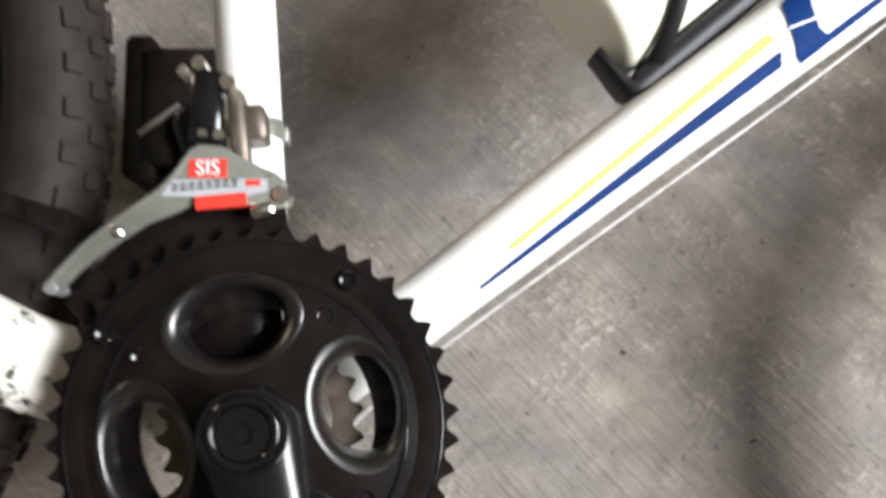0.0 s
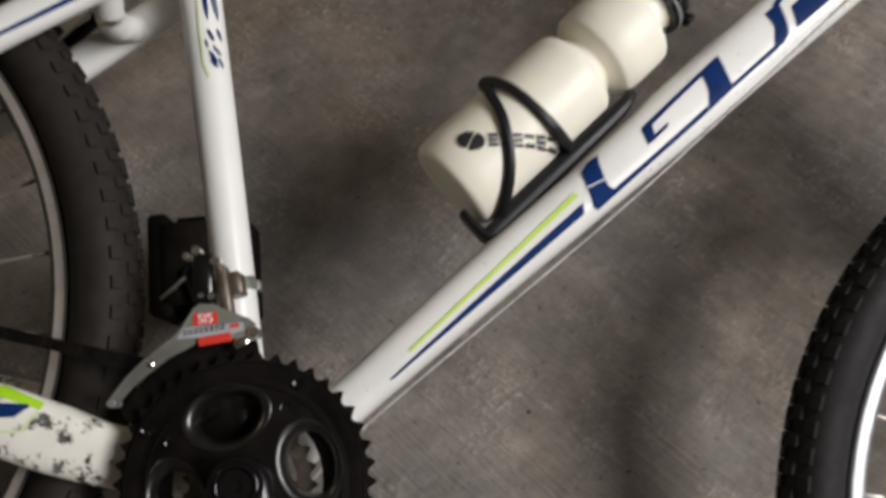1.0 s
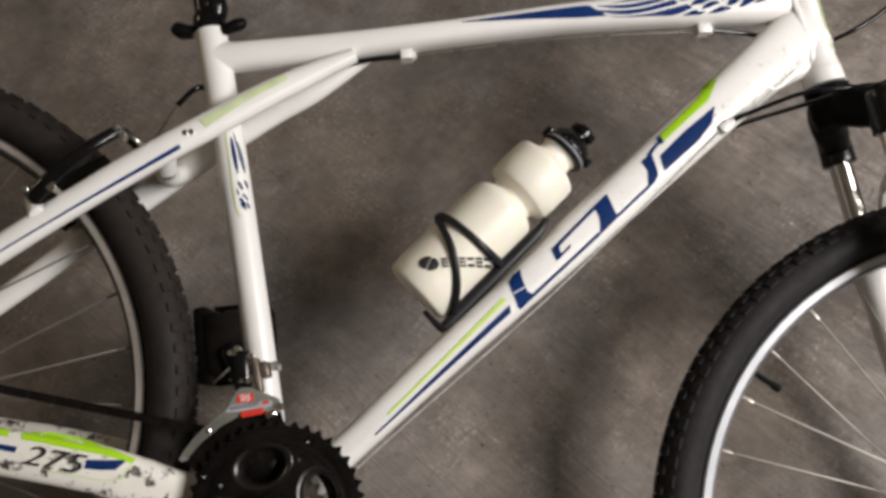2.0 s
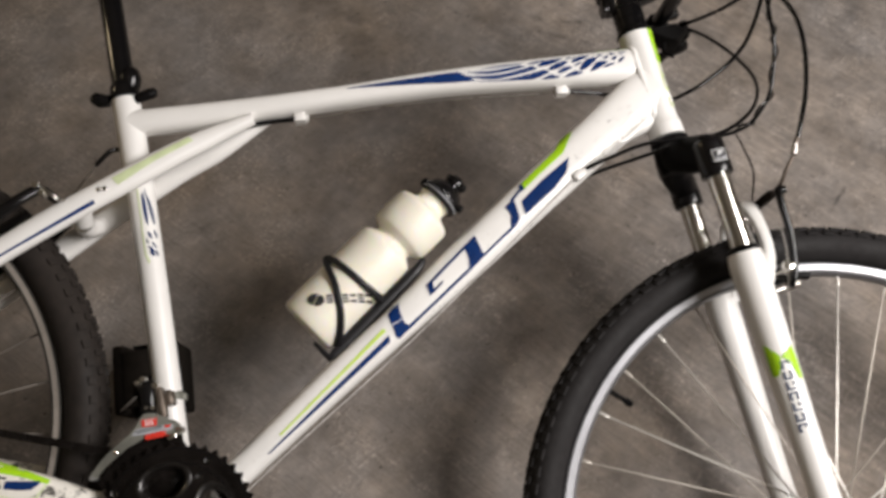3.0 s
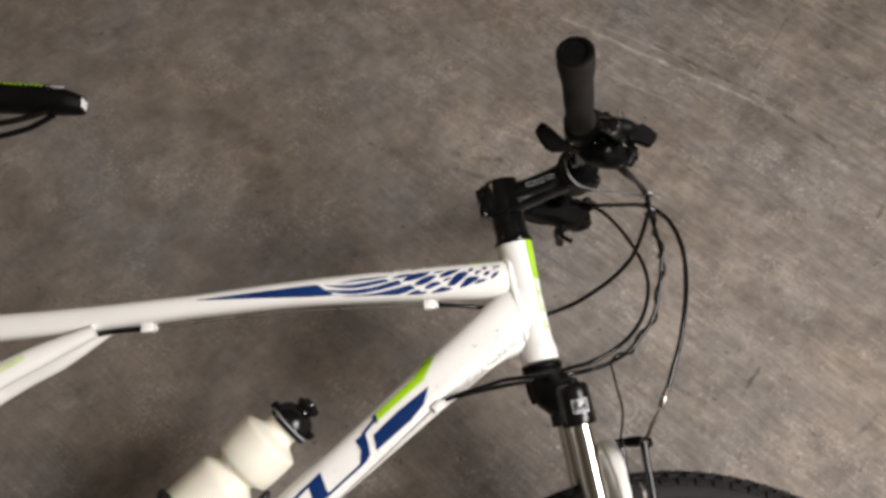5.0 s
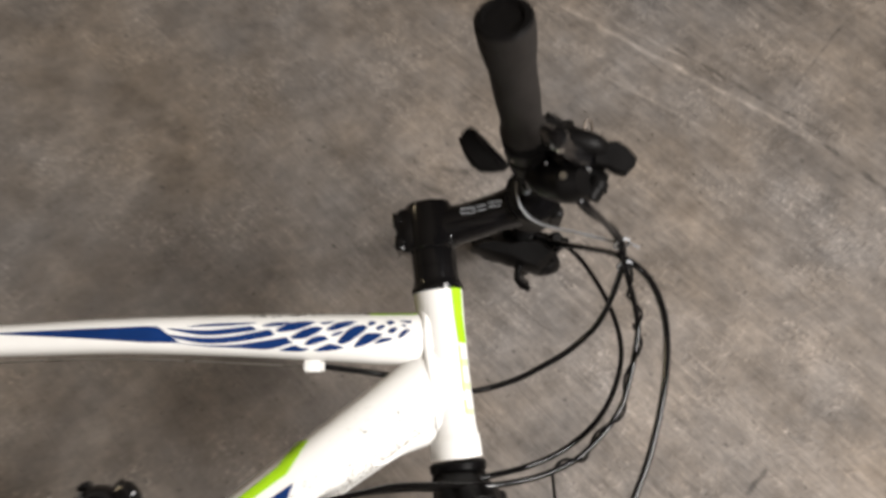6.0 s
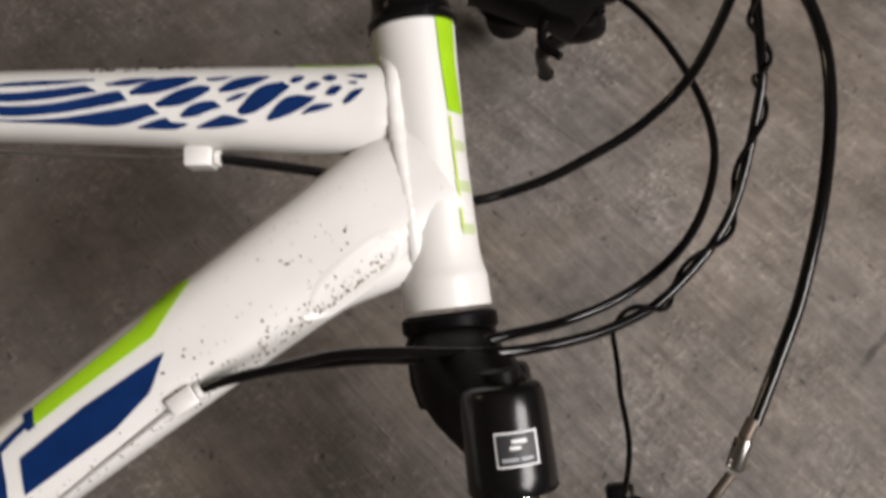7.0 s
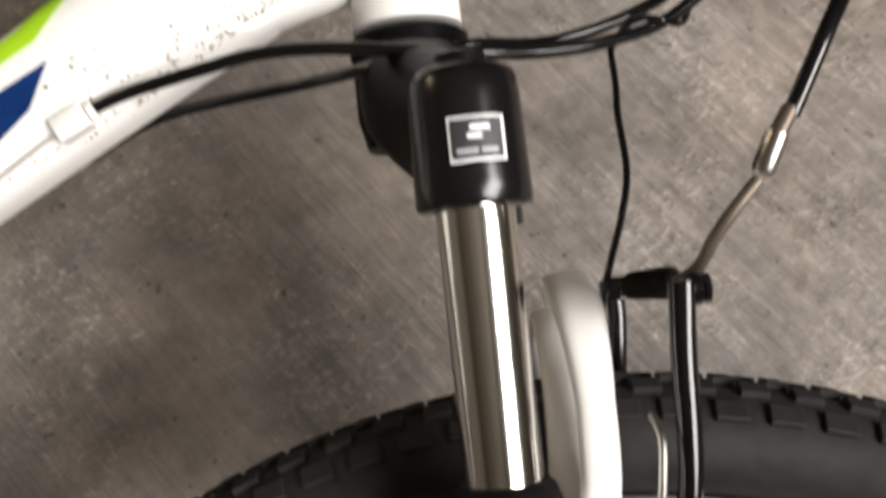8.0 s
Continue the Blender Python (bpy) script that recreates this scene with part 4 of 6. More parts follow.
WEB = curve([front(0.030, 0.352, 0.052), front(0.0395, 0.322, 0.044), front(0.0420, 0.292, 0.034), front(0.0420, 0.270, 0.020), front(0.0415, 0.260, 0.0), front(0.0410, 0.266, -0.028), front(0.0412, 0.290, -0.046), front(0.0395, 0.320, -0.052), front(0.030, 0.352, -0.056)], 8)
lowers = part("fork_casting", joined(leg(1), leg(-1), dropout(1), dropout(-1), sweep(ARCH, [0.0090, 0.0070, 0.0058, 0.0046, 0.0044, 0.0046, 0.0058, 0.0070, 0.0090], [0.0066, 0.0064, 0.0063, 0.0084, 0.0098, 0.0084, 0.0063, 0.0064, 0.0066], 20, 3.6, FW), sweep(WEB, [0.0070, 0.0055, 0.0042, 0.0036, 0.0036, 0.0036, 0.0042, 0.0055, 0.0070], [0.0058, 0.0060, 0.0060, 0.0058, 0.0056, 0.0058, 0.0060, 0.0060, 0.0058], 16, 3.0, FW)), WHITE, bicycle, "white fork lowers with a brake arch")
LEG_SKIN = (curve([front(LEG, 0.33, 0.066), front(LEG, 0.40, 0.066), front(LEG, 0.50, 0.066), front(LEG, 0.58, 0.066)], 6), along([0.0205, 0.0190, 0.0165, 0.0155], 19), along([0.0205, 0.0190, 0.0165, 0.0155], 19), 2.0)


def on_leg(f, d):
    p = front(LEG + f, d, 0.066)
    return p.x, p.y


part("decal", decal(LEG_SKIN, [on_leg(-0.0170, 0.415), on_leg(-0.0168, 0.432), on_leg(-0.0165, 0.4505)], [on_leg(-0.0058, 0.4310), on_leg(-0.0080, 0.4400), on_leg(-0.0122, 0.4510)]), LIME, lowers, "lime band")
part("decal", decal(LEG_SKIN, [on_leg(-0.0050, 0.4315), on_leg(0.0030, 0.4400), on_leg(0.0072, 0.4570)], [on_leg(0.0110, 0.4220), on_leg(0.0124, 0.4400), on_leg(0.0120, 0.4590)]), LIME, lowers, "lime band")
for k in range(7):
    d, c, h = 0.4365 + 0.0112 * k, -0.0035 - 0.0003 * k, 0.0048
    for f0, f1, d0, d1 in ((-h, -h + 0.0026, 0.0, 0.0088), (h - 0.0026, h, 0.0, 0.0088 if k % 2 else 0.0040), (-h, h, 0.0068, 0.0088) if k % 3 else (-h, h, 0.0, 0.0020)):
        part("decal", decal(LEG_SKIN, [on_leg(c + f0, d + d0), on_leg(c + f0, d + d1)], [on_leg(c + f1, d + d0), on_leg(c + f1, d + d1)], across=3, along_steps=2, lift=0.0009 + 0.0001 * (f0 > -h)), SLATE_PRINT, lowers)
for f0, f1, d0, d1, mat, lift in ((-0.0066, 0.0104, 0.1930, 0.2066, WHITE_PRINT, 0.0004), (-0.0058, 0.0096, 0.1938, 0.2058, PRINT, 0.0008), (0.000, 0.0060, 0.1958, 0.1974, WHITE_PRINT, 0.0012), (-0.001, 0.0035, 0.1984, 0.1998, WHITE_PRINT, 0.0012), (-0.0045, 0.0020, 0.2028, 0.2042, GREY_PRINT, 0.0012), (0.0030, 0.0080, 0.2028, 0.2042, GREY_PRINT, 0.0012)):
    shape = ([front(LEG, 0.178, 0.066), front(LEG, 0.212, 0.066)], [0.0180, 0.0186], [0.0180, 0.0186], 2.0)
    part("sticker", decal(shape, [on_leg(f0, d0), on_leg(f0, d1)], [on_leg(f1, d0), on_leg(f1, d1)], lift=lift, across=6), mat, crown)

HUB = front(0.0455, 0.6345, 0)
front_wheel, front_at = wheel("wheel", HUB, FW, AX, RT, RUBBER, 0.0207, knob=0.0020, phase=0.68, count=112, shoulder=0.0060, spoke_mats=(SPOKE, LIT_SPOKE))
part("quick_release", joined(rod(HUB - RT * 0.066, HUB + RT * 0.066, 0.005), lathe(HUB + RT * 0.058, RT, [(0, 0.010), (0.010, 0.010), (0.012, 0.006)], 20)), STEEL, bicycle)
VALVE = 3.96
part("valve", joined(rod(front_at(VALVE, 0.300, 0), front_at(VALVE, 0.274, 0), 0.0030, 10), rod(front_at(VALVE, 0.274, 0), front_at(VALVE, 0.264, 0), 0.0042, 10)), BLACK, front_wheel)

# ---- front brake ----
def brake(pts, name="brake_arm"):
    return sweep(curve(pts, 6), [0.0072, 0.0046, 0.0040, 0.0044, 0.0042], [0.006, 0.0042, 0.0038, 0.0042, 0.0042], 12, 2.6, FW)


for side in (1, -1):
    arm = part("brake_arm", brake([front(0.0590 + 0.0040 * side, 0.358, 0.052 * side), front(0.0665 + 0.0045 * side, 0.345, 0.058 * side), front(0.0745 + 0.0035 * side, 0.31, 0.063 * side), front(0.078 + 0.002 * side, 0.270, 0.064 * side), front(0.079 + 0.003 * side, 0.250 - 0.001 * side, 0.063 * side)]), BLACK_GLOSS, bicycle, "black linear-pull brake arm")
    part("pivot_bolt", rod(front(0.045, 0.360, 0.052 * side), front(0.074, 0.357, 0.052 * side), 0.0055), STEEL, arm)
    part("pad_holder", joined(rod(front(0.066, 0.338, 0.062 * side), front(0.060, 0.338, 0.030 * side), 0.0042), lathe(front(0.066, 0.338, 0.052 * side), RT * side, [(0, 0.008), (0.004, 0.009), (0.011, 0.0075), (0.013, 0.005)], 14)), CHROME, arm)
    part("brake_pad", sweep([front(0.028, 0.336, 0.026 * side), front(0.06, 0.338, 0.0255 * side), front(0.098, 0.350, 0.026 * side)], [0.005, 0.006, 0.0045], [0.007, 0.008, 0.007], 12, 3, RT), BLACK, arm)
    part("anchor_bolt", lathe(front(0.081 + 0.003 * side, 0.2525 - 0.001 * side, 0.060 * side), FW, [(0, 0.0052), (0.0040, 0.0052), (0.0044, 0.0040), (0.0048, 0.0040), (0.0051, 0.0048), (0.0068, 0.0048), (0.0074, 0.0036)], 14), BLACK_GLOSS if side > 0 else CHROME, arm)
    part("return_spring", sweep(curve([front(0.0585, 0.362, 0.058 * side), front(0.0640, 0.335, 0.068 * side), front(0.0700, 0.300, 0.066 * side), front(0.0690, 0.29, 0.058 * side)], 6), 0.0012, 0.0012, 8), STEEL, arm)
part("arm_head", box(front(0.0775, 0.2530, -0.062), FW, AX, RT, (0.0075, 0.0052, 0.006), 0.35), BLACK_CAST, arm)
BOOT = [front(0.083, 0.2495, 0.045), front(0.078, 0.2515, -0.035)]
part("cable_boot", lathe(BOOT[0], BOOT[1] - BOOT[0], [(0.0, 0.003)] + [(0.004 + 0.0035 * k, 0.0058 if k % 2 else 0.0042) for k in range(18)] + [(0.072, 0.003)], 14), DUSTY_SHADED, bicycle, "dusty ribbed rubber boot")
# The noodle's dark reflections are put into its colour.
part("brake_noodle", sweep(curve([(0.7190, 0.3010, 0.083), (0.7123, 0.2923, 0.082), (0.7076, 0.2840, 0.078), (0.7058, 0.2756, 0.068), front(0.083, 0.2495, 0.050)], 6), 0.0021, 0.0021, 12), TARNISHED_DARK, bicycle, "curved steel brake noodle with dark reflections painted in")
part("noodle_ferrule", lathe((0.7245, 0.3150, 0.084), (-0.0045, -0.0127, -0.001), [(0.0, 0.0026), (0.0004, 0.0037), (0.0118, 0.0038), (0.0130, 0.0030)], 18), STEEL, bicycle)
part("noodle_ferrule", rod((0.7285, 0.3225, 0.084), (0.7243, 0.3145, 0.084), 0.0028, 14), TARNISHED_DARK, bicycle)

# ---- stem, headset and handlebar ----
headset = part("headset", lathe(front(0, 0.003, 0), -AX, [(0, 0.0222), (0.004, 0.0225), (0.006, 0.0205), (0.010, 0.0200), (0.0102, 0.0192), (0.0215, 0.0192), (0.0217, 0.0185), (0.0222, 0.0185), (0.0224, 0.0192), (0.036, 0.0192)], 32), BLACK_GLOSS, bicycle)
BAR = front(0.091, -0.068, 0)
stem = part("stem", joined(
    lathe(front(0, -0.033, 0), -AX, [(0, 0.0190), (0.002, 0.0212), (0.036, 0.0212), (0.042, 0.0195), (0.0435, 0.016)], 32),
    sweep(curve([front(-0.002, -0.052, 0), front(0.03, -0.055, 0), front(0.06, -0.061, 0), front(0.088, -0.067, 0)], 6), [0.0190, 0.0168, 0.0165, 0.0190], [0.0190, 0.0165, 0.0165, 0.0210], 24, 2.3, RT),
    box(front(-0.016, -0.0525, 0), FW, AX, RT, (0.0135, 0.0195, 0.0150), 0.45),
    rod(BAR - RT * 0.025, BAR + RT * 0.025, 0.0235, 28)), BLACK_GLOSS, bicycle, "black forged handlebar stem")
for d in (-0.042, -0.062):
    part("clamp_bolt", joined(box(front(-0.0275, d, 0), FW, AX, RT, (0.0038, 0.0065, 0.012), 0.3), rod(front(-0.026, d, -0.013), front(-0.026, d, 0.0152), 0.0034)), BLACK_GLOSS, stem)
# Glossy bead along the stem's edge, shaped to carry its highlight.
part("stem_edge", sweep(curve([front(0.016, -0.034, 0.0135), front(0.0178, -0.045, 0.0137), front(0.030, -0.050, 0.0155), front(0.055, -0.051, 0.0160)], 5), 0.0016, 0.0016, 8), EDGE_GLOSS, stem)
for f0, f1, d0, d1 in ((0.028, 0.040, -0.0640, -0.0632), (0.028, 0.0288, -0.0632, -0.0598), (0.028, 0.040, -0.0598, -0.0590), (0.0392, 0.040, -0.0632, -0.0598), (0.042, 0.050, -0.0648, -0.0640), (0.042, 0.050, -0.0610, -0.0602), (0.052, 0.064, -0.0668, -0.0660), (0.052, 0.062, -0.0632, -0.0624)):
    part("emblem", box(front((f0 + f1) / 2, (d0 + d1) / 2, 0.0163), FW, AX, RT, ((f1 - f0) / 2, (d1 - d0) / 2, 0.0006)), GREY_PRINT, stem)
part("face_plate", joined(lathe(BAR - RT * 0.023, RT, [(0, 0.0243), (0.046, 0.0243)], 28), box(front(0.108, -0.050, 0.0), FW, AX, RT, (0.006, 0.005, 0.021), 0.4), box(front(0.108, -0.083, 0.0), FW, AX, RT, (0.006, 0.005, 0.021), 0.4)), BLACK, stem)


def bar_at(r):
    """The handlebar's centre line: it rises and sweeps back."""
    q = abs(r)
    return front(0.091 - 0.10 * max(0, q - 0.05), -0.068 - 0.027 * (max(0, q - 0.08) / 0.21) ** 2, r - 0.010)


handlebar = part("handlebar", sweep([bar_at(-0.303 + 0.606 * k / 60) for k in range(61)], 0.0112, None, 18, 2, FW), BLACK_GLOSS, bicycle, "black riser handlebar")


def grip(side):
    path = [bar_at(side * (0.185 + 0.1200 * k / 15)) for k in range(16)]
    geo = sweep(path, [0.0165, 0.0140, 0.0140, 0.0146, 0.0148, 0.0146, 0.0148, 0.0164, 0.0176, 0.0172], None, 24, 2, FW)
    g = part("grip", geo, GRIP_RUBBER, bicycle, "worn black rubber handlebar grip")
    t = (path[-1] - path[-2]).normalized()
    part("end_plug", lathe(path[-1] + t * 0.0002, t, [(0, 0.0166), (0.0015, 0.0156), (0.0016, 0.0120), (-0.004, 0.0120), (-0.0042, 0.001)], 24), BLACK, g)


def controls(side):
    """The brake lever and gear trigger of one side."""
    c = bar_at(0.150 * side)
    t = (bar_at(0.17 * side) - bar_at(0.13 * side)).normalized()
    fwd = (FW - FW.dot(t) * t).normalized()
    up = t.cross(fwd) * side
    if up.dot(AX) > 0:
        up = -up

    def p(a, b, s):
        return c + fwd * a + up * b + t * s

    lever = part("brake_lever", joined(
        lathe(p(0, 0, 0.006), t, [(0, 0.0165), (0.016, 0.0165)], 20),
        sweep(curve([p(0.010, -0.002, 0.014), p(0.026, -0.004, 0.016), p(0.044, -0.010, 0.014), p(0.052, -0.012, 0.004)], 5), [0.010, 0.010, 0.009, 0.007], [0.010, 0.009, 0.008, 0.006], 12, 2.6, up)), BLACK, bicycle, "black brake lever clamp")
    part("lever_blade", sweep(curve([p(0.044, -0.014, -0.004), p(0.034, -0.024, 0.03), p(0.020, -0.028, 0.075), p(0.014, -0.032, 0.095), p(0.020, -0.043, 0.113)], 6), [0.006, 0.0065, 0.007, 0.0070, 0.0060], [0.005, 0.0045, 0.0045, 0.0045, 0.0050], 12, 2.6, fwd), BLACK_GLOSS, lever)
    part("lever_tip", lathe(p(0.020, -0.043, 0.108), t, [(0, 0.002), (0.002, 0.0055), (0.006, 0.0070), (0.010, 0.0055), (0.012, 0.001)], 14), BLACK_GLOSS, lever)
    part("tip_stud", lathe(p(0.0205, -0.046, 0.113), p(0.0205, -0.046, 0.113 - 0.1 * side) - p(0.0205, -0.046, 0.113), [(0, 0.0028), (0.0072, 0.0028), (0.0078, 0.0018)], 10), CHROME, lever)
    part("barrel_adjuster", lathe(p(0.040, -0.008, 0.004), -t, [(0, 0.0062), (0.005, 0.0062), (0.006, 0.0072), (0.016, 0.0072), (0.018, 0.0045), (0.024, 0.0042)], 12), BLACK, lever)
    shifter = part("gear_shifter", joined(
        lathe(p(0, 0, -0.018), t, [(0, 0.0160), (0.014, 0.0160)], 20),
        sweep(curve([p(0.004, -0.014, -0.010), p(0.014, -0.025, -0.006), p(0.026, -0.032, 0.0), p(0.036, -0.034, 0.006)], 5), [0.012, 0.017, 0.018, 0.012], [0.011, 0.013, 0.013, 0.009], 14, 2.8, up),
        box(p(0.022, 0.012, -0.012), fwd, up, t, (0.014, 0.008, 0.008), 0.3)), BLACK, bicycle, "black trigger gear shifter")
    if side < 0:
        part("thumb_paddle", sweep(curve([p(0.004, -0.024, 0.006), p(-0.010, -0.020, 0.014), p(-0.026, -0.008, 0.020), p(-0.039, 0.008, 0.022)], 5), [0.004, 0.007, 0.0125, 0.009], [0.003, 0.003, 0.0035, 0.003], 12, 2.6, t), BLACK, shifter)
        part("shifter_body", slab([(0.630, 0.5720), (0.634, 0.5765), (0.645, 0.5795), (0.669, 0.581), (0.690, 0.5805), (0.7035, 0.578), (0.7176, 0.566), (0.700, 0.549), (0.686, 0.552), (0.669, 0.557), (0.6515, 0.564)], -0.148, -0.118, 0.0070), BLACK, shifter, "black shifter housing")
        part("cable_hook", sweep(curve([(0.680, 0.556, -0.130), (0.6770, 0.546, -0.128), (0.6775, 0.537, -0.126), (0.688, 0.5285, -0.122)], 5), [0.0045, 0.0034, 0.0030, 0.0030], None, 10), BLACK, shifter)
    else:
        part("thumb_paddle", slab([(0.6079, 0.5887), (0.6120, 0.5950), (0.6165, 0.5972), (0.6205, 0.5945), (0.6430, 0.5695), (0.6395, 0.5660), (0.6304, 0.5648), (0.6226, 0.5652), (0.6165, 0.5700), (0.6115, 0.5785)], 0.161, 0.167, 0.0018), BLACK, shifter, "flat black thumb paddle")
        part("paddle_rib", sweep([(0.6195, 0.5905, 0.1672), (0.6370, 0.5705, 0.1672)], 0.0022, 0.0014, 8, 2.6), BLACK_GLOSS, shifter)
        part("index_finger_paddle", slab([(0.7005, 0.5848), (0.7085, 0.5868), (0.7190, 0.5872), (0.7260, 0.5822), (0.7318, 0.5752), (0.7298, 0.5690), (0.7235, 0.5626), (0.7170, 0.5640), (0.7106, 0.5678), (0.7005, 0.5704)], 0.160, 0.167, 0.0020), BLACK, shifter, "flat black finger paddle")
        part("shifter_body", slab([(0.6556, 0.5712), (0.6588, 0.5880), (0.6622, 0.6000), (0.6680, 0.6110), (0.6735, 0.6150), (0.6859, 0.6072), (0.6967, 0.6027), (0.7020, 0.5930), (0.7041, 0.5837), (0.7110, 0.5735), (0.7154, 0.5668), (0.7130, 0.5600), (0.7080, 0.5550), (0.6989, 0.5490), (0.6891, 0.5548), (0.6833, 0.5605), (0.6712, 0.5568), (0.6630, 0.5610)], 0.128, 0.152, 0.0045), BLACK, shifter, "black shifter housing")
        for a, b in (((0.6660, 0.5940), (0.6920, 0.5585)), ((0.6745, 0.6010), (0.7000, 0.5680))):
            part("cover_bar", sweep(curve([(*a, 0.153), ((a[0] + b[0]) / 2, (a[1] + b[1]) / 2, 0.156), (*b, 0.153)], 5), [0.0036, 0.0046, 0.0040], [0.003, 0.0045, 0.003], 12, 2.8), BLACK_GLOSS, shifter)
        part("adjuster_barrel", joined(rod((0.7085, 0.5640, 0.150), (0.7000, 0.5510, 0.146), 0.0078, 16), rod((0.7060, 0.5600, 0.149), (0.7050, 0.5585, 0.1488), 0.0090, 16)), BLACK, shifter)
        part("window_frame", sweep(curve([(0.6975, 0.5995, 0.152), (0.6990, 0.6055, 0.153), (0.7025, 0.6060, 0.153), (0.7040, 0.5990, 0.152)], 5), 0.0011, 0.0011, 8), TARNISHED_DARK, shifter)
        part("clamp_screw", joined(rod((0.6488, 0.5864, 0.150), (0.6488, 0.5864, 0.1620), 0.0028, 12), rod((0.6488, 0.5864, 0.156), (0.6455, 0.5745, 0.156), 0.0014, 8)), CHROME, shifter)
    part("adjuster", lathe(p(0.022, -0.030, -0.010), -t + fwd * 0.6, [(0, 0.006), (0.012, 0.0062), (0.014, 0.0045), (0.022, 0.004)], 12), BLACK, shifter)
    part("cover_screw", rod(p(0.022, -0.030, 0.012), p(0.022, -0.030, 0.0165), 0.003), CHROME, shifter)


for side in (1, -1):
    grip(side)
    controls(side)

# ---- cables ----
def cable(name, points, r, mat=BLACK_GLOSS, label="", parent=None):
    return part(name, sweep(curve(points, 8), r, r, 10), mat, parent or bicycle, label)


cable("brake_cable", [(0.668, 0.575, 0.155), (0.699, 0.547, 0.135), (0.731, 0.539, 0.09), (0.742, 0.521, 0.06), (0.732, 0.483, 0.02), (0.711, 0.460, 0.0), (0.683, 0.443, -0.008), (0.655, 0.4305, -0.014), (0.618, 0.4235, -0.026), (0.580, 0.433, -0.030), (0.548, 0.4375, -0.012), (0.4985, 0.4435, -0.002)], 0.0026, label="black brake cable housing")
cable("bare_wire", [(0.4825, 0.4435, -0.002), (0.33, 0.4495, -0.002), (0.1755, 0.4445, -0.002)], 0.0008, STEEL)
cable("brake_cable", [(0.1605, 0.4445, -0.002), (0.13, 0.4445, -0.002), (0.100, 0.440, -0.002), (0.055, 0.4225, 0.0), (0.005, 0.402, 0.002), (-0.012, 0.408, -0.026), (-0.036, 0.425, -0.022), (-0.054, 0.4296, 0.0), (-0.077, 0.4124, 0.0)], 0.0030)
cable("bare_wire", [(-0.076, 0.413, 0.0), (-0.085, 0.394, 0.010), (-0.0936, 0.3744, 0.02)], 0.0012, STEEL)
cable("gear_cable", [(0.700, 0.590, -0.150), (0.733, 0.575, -0.145), (0.753, 0.540, -0.12), (0.765, 0.497, -0.09), (0.764, 0.460, -0.06), (0.750, 0.426, -0.03), (0.729, 0.397, -0.01), (0.698, 0.374, 0.004), (0.666, 0.361, 0.012), (0.634, 0.3545, 0.030), (0.605, 0.346, 0.036), (0.57, 0.344, 0.010), (0.523, 0.3385, -0.010), (0.500, 0.332, -0.018), (0.478, 0.320, -0.024)], 0.0025, label="black gear cable housing")
GEAR = [(0.672, 0.560, 0.150), (0.700, 0.545, 0.145), (0.734, 0.536, 0.08), (0.744, 0.516, 0.06), (0.758, 0.486, 0.03), (0.760, 0.464, 0.02), (0.747, 0.410, 0.01), (0.715, 0.373, 0.015), (0.686, 0.358, 0.025), (0.658, 0.351, 0.035), (0.628, 0.348, 0.046), (0.587, 0.349, 0.046), (0.562, 0.348, 0.042), (0.542, 0.344, 0.037), (0.511, 0.337, 0.027), (0.497, 0.3325, 0.0215)]
cable("gear_cable", GEAR, 0.0025, label="black gear cable housing")
cable("brake_cable", [(0.690, 0.590, -0.150), (0.713, 0.576, -0.12), (0.733, 0.556, -0.05), (0.742, 0.530, 0.045), (0.761, 0.510, 0.06), (0.771, 0.482, 0.065), (0.771, 0.450, 0.07), (0.764, 0.412, 0.075), (0.751, 0.371, 0.08), (0.739, 0.345, 0.084), (0.7285, 0.3205, 0.084)], 0.0028, label="black front brake cable housing")
for q, r in (((0.7385, 0.5335, 0.075), 0.0062), ((0.7435, 0.5190, 0.058), 0.0060)):
    part("zip_tie", joined(torus(q, (1, 0.2, 0), (0, 0.4, 1), r, 0.0007, 0.0015, 24, 8), rod(Vector(q) + Vector((0.006, 0, 0)), Vector(q) + Vector((0.013, -0.004, 0.003)), 0.0008, 6)), GREY_PRINT, bicycle)
# The thin sensor wire, wound round the gear cable and led down to the fork.
core = curve(GEAR[2:9], 14)
wound = []
for k, p in enumerate(core):
    t = (core[min(k + 1, len(core) - 1)] - core[max(k - 1, 0)]).normalized()
    a = Vector((0, 0, 1)).cross(t).normalized()
    b = t.cross(a)
    w = k * 0.44
    wound.append(p + (a * math.cos(w) + b * math.sin(w)) * 0.0042)
wound += curve([wound[-1], (0.6866, 0.340, 0.032), (0.6864, 0.3285, 0.037), (0.6884, 0.3088, 0.042), (0.6858, 0.2929, 0.047), (0.6818, 0.2700, 0.040), (0.682, 0.243, 0.020), (0.686, 0.225, 0.0), (0.690, 0.20, -0.02)], 8)[1:]
part("sensor_wire", sweep(wound, 0.0013, 0.0013, 8), BLACK_GLOSS, bicycle, "thin black sensor wire wound round a gear cable")
cable("sensor_wire", [(0.664, 0.605, 0.022), (0.661, 0.588, 0.034), (0.665, 0.571, 0.036), (0.678, 0.558, 0.040), (0.707, 0.546, 0.058), (0.737, 0.534, 0.074)], 0.0012, GREY_PRINT)

# ---- crankset ----
RING = Vector((0.0045, -0.0050, 0))


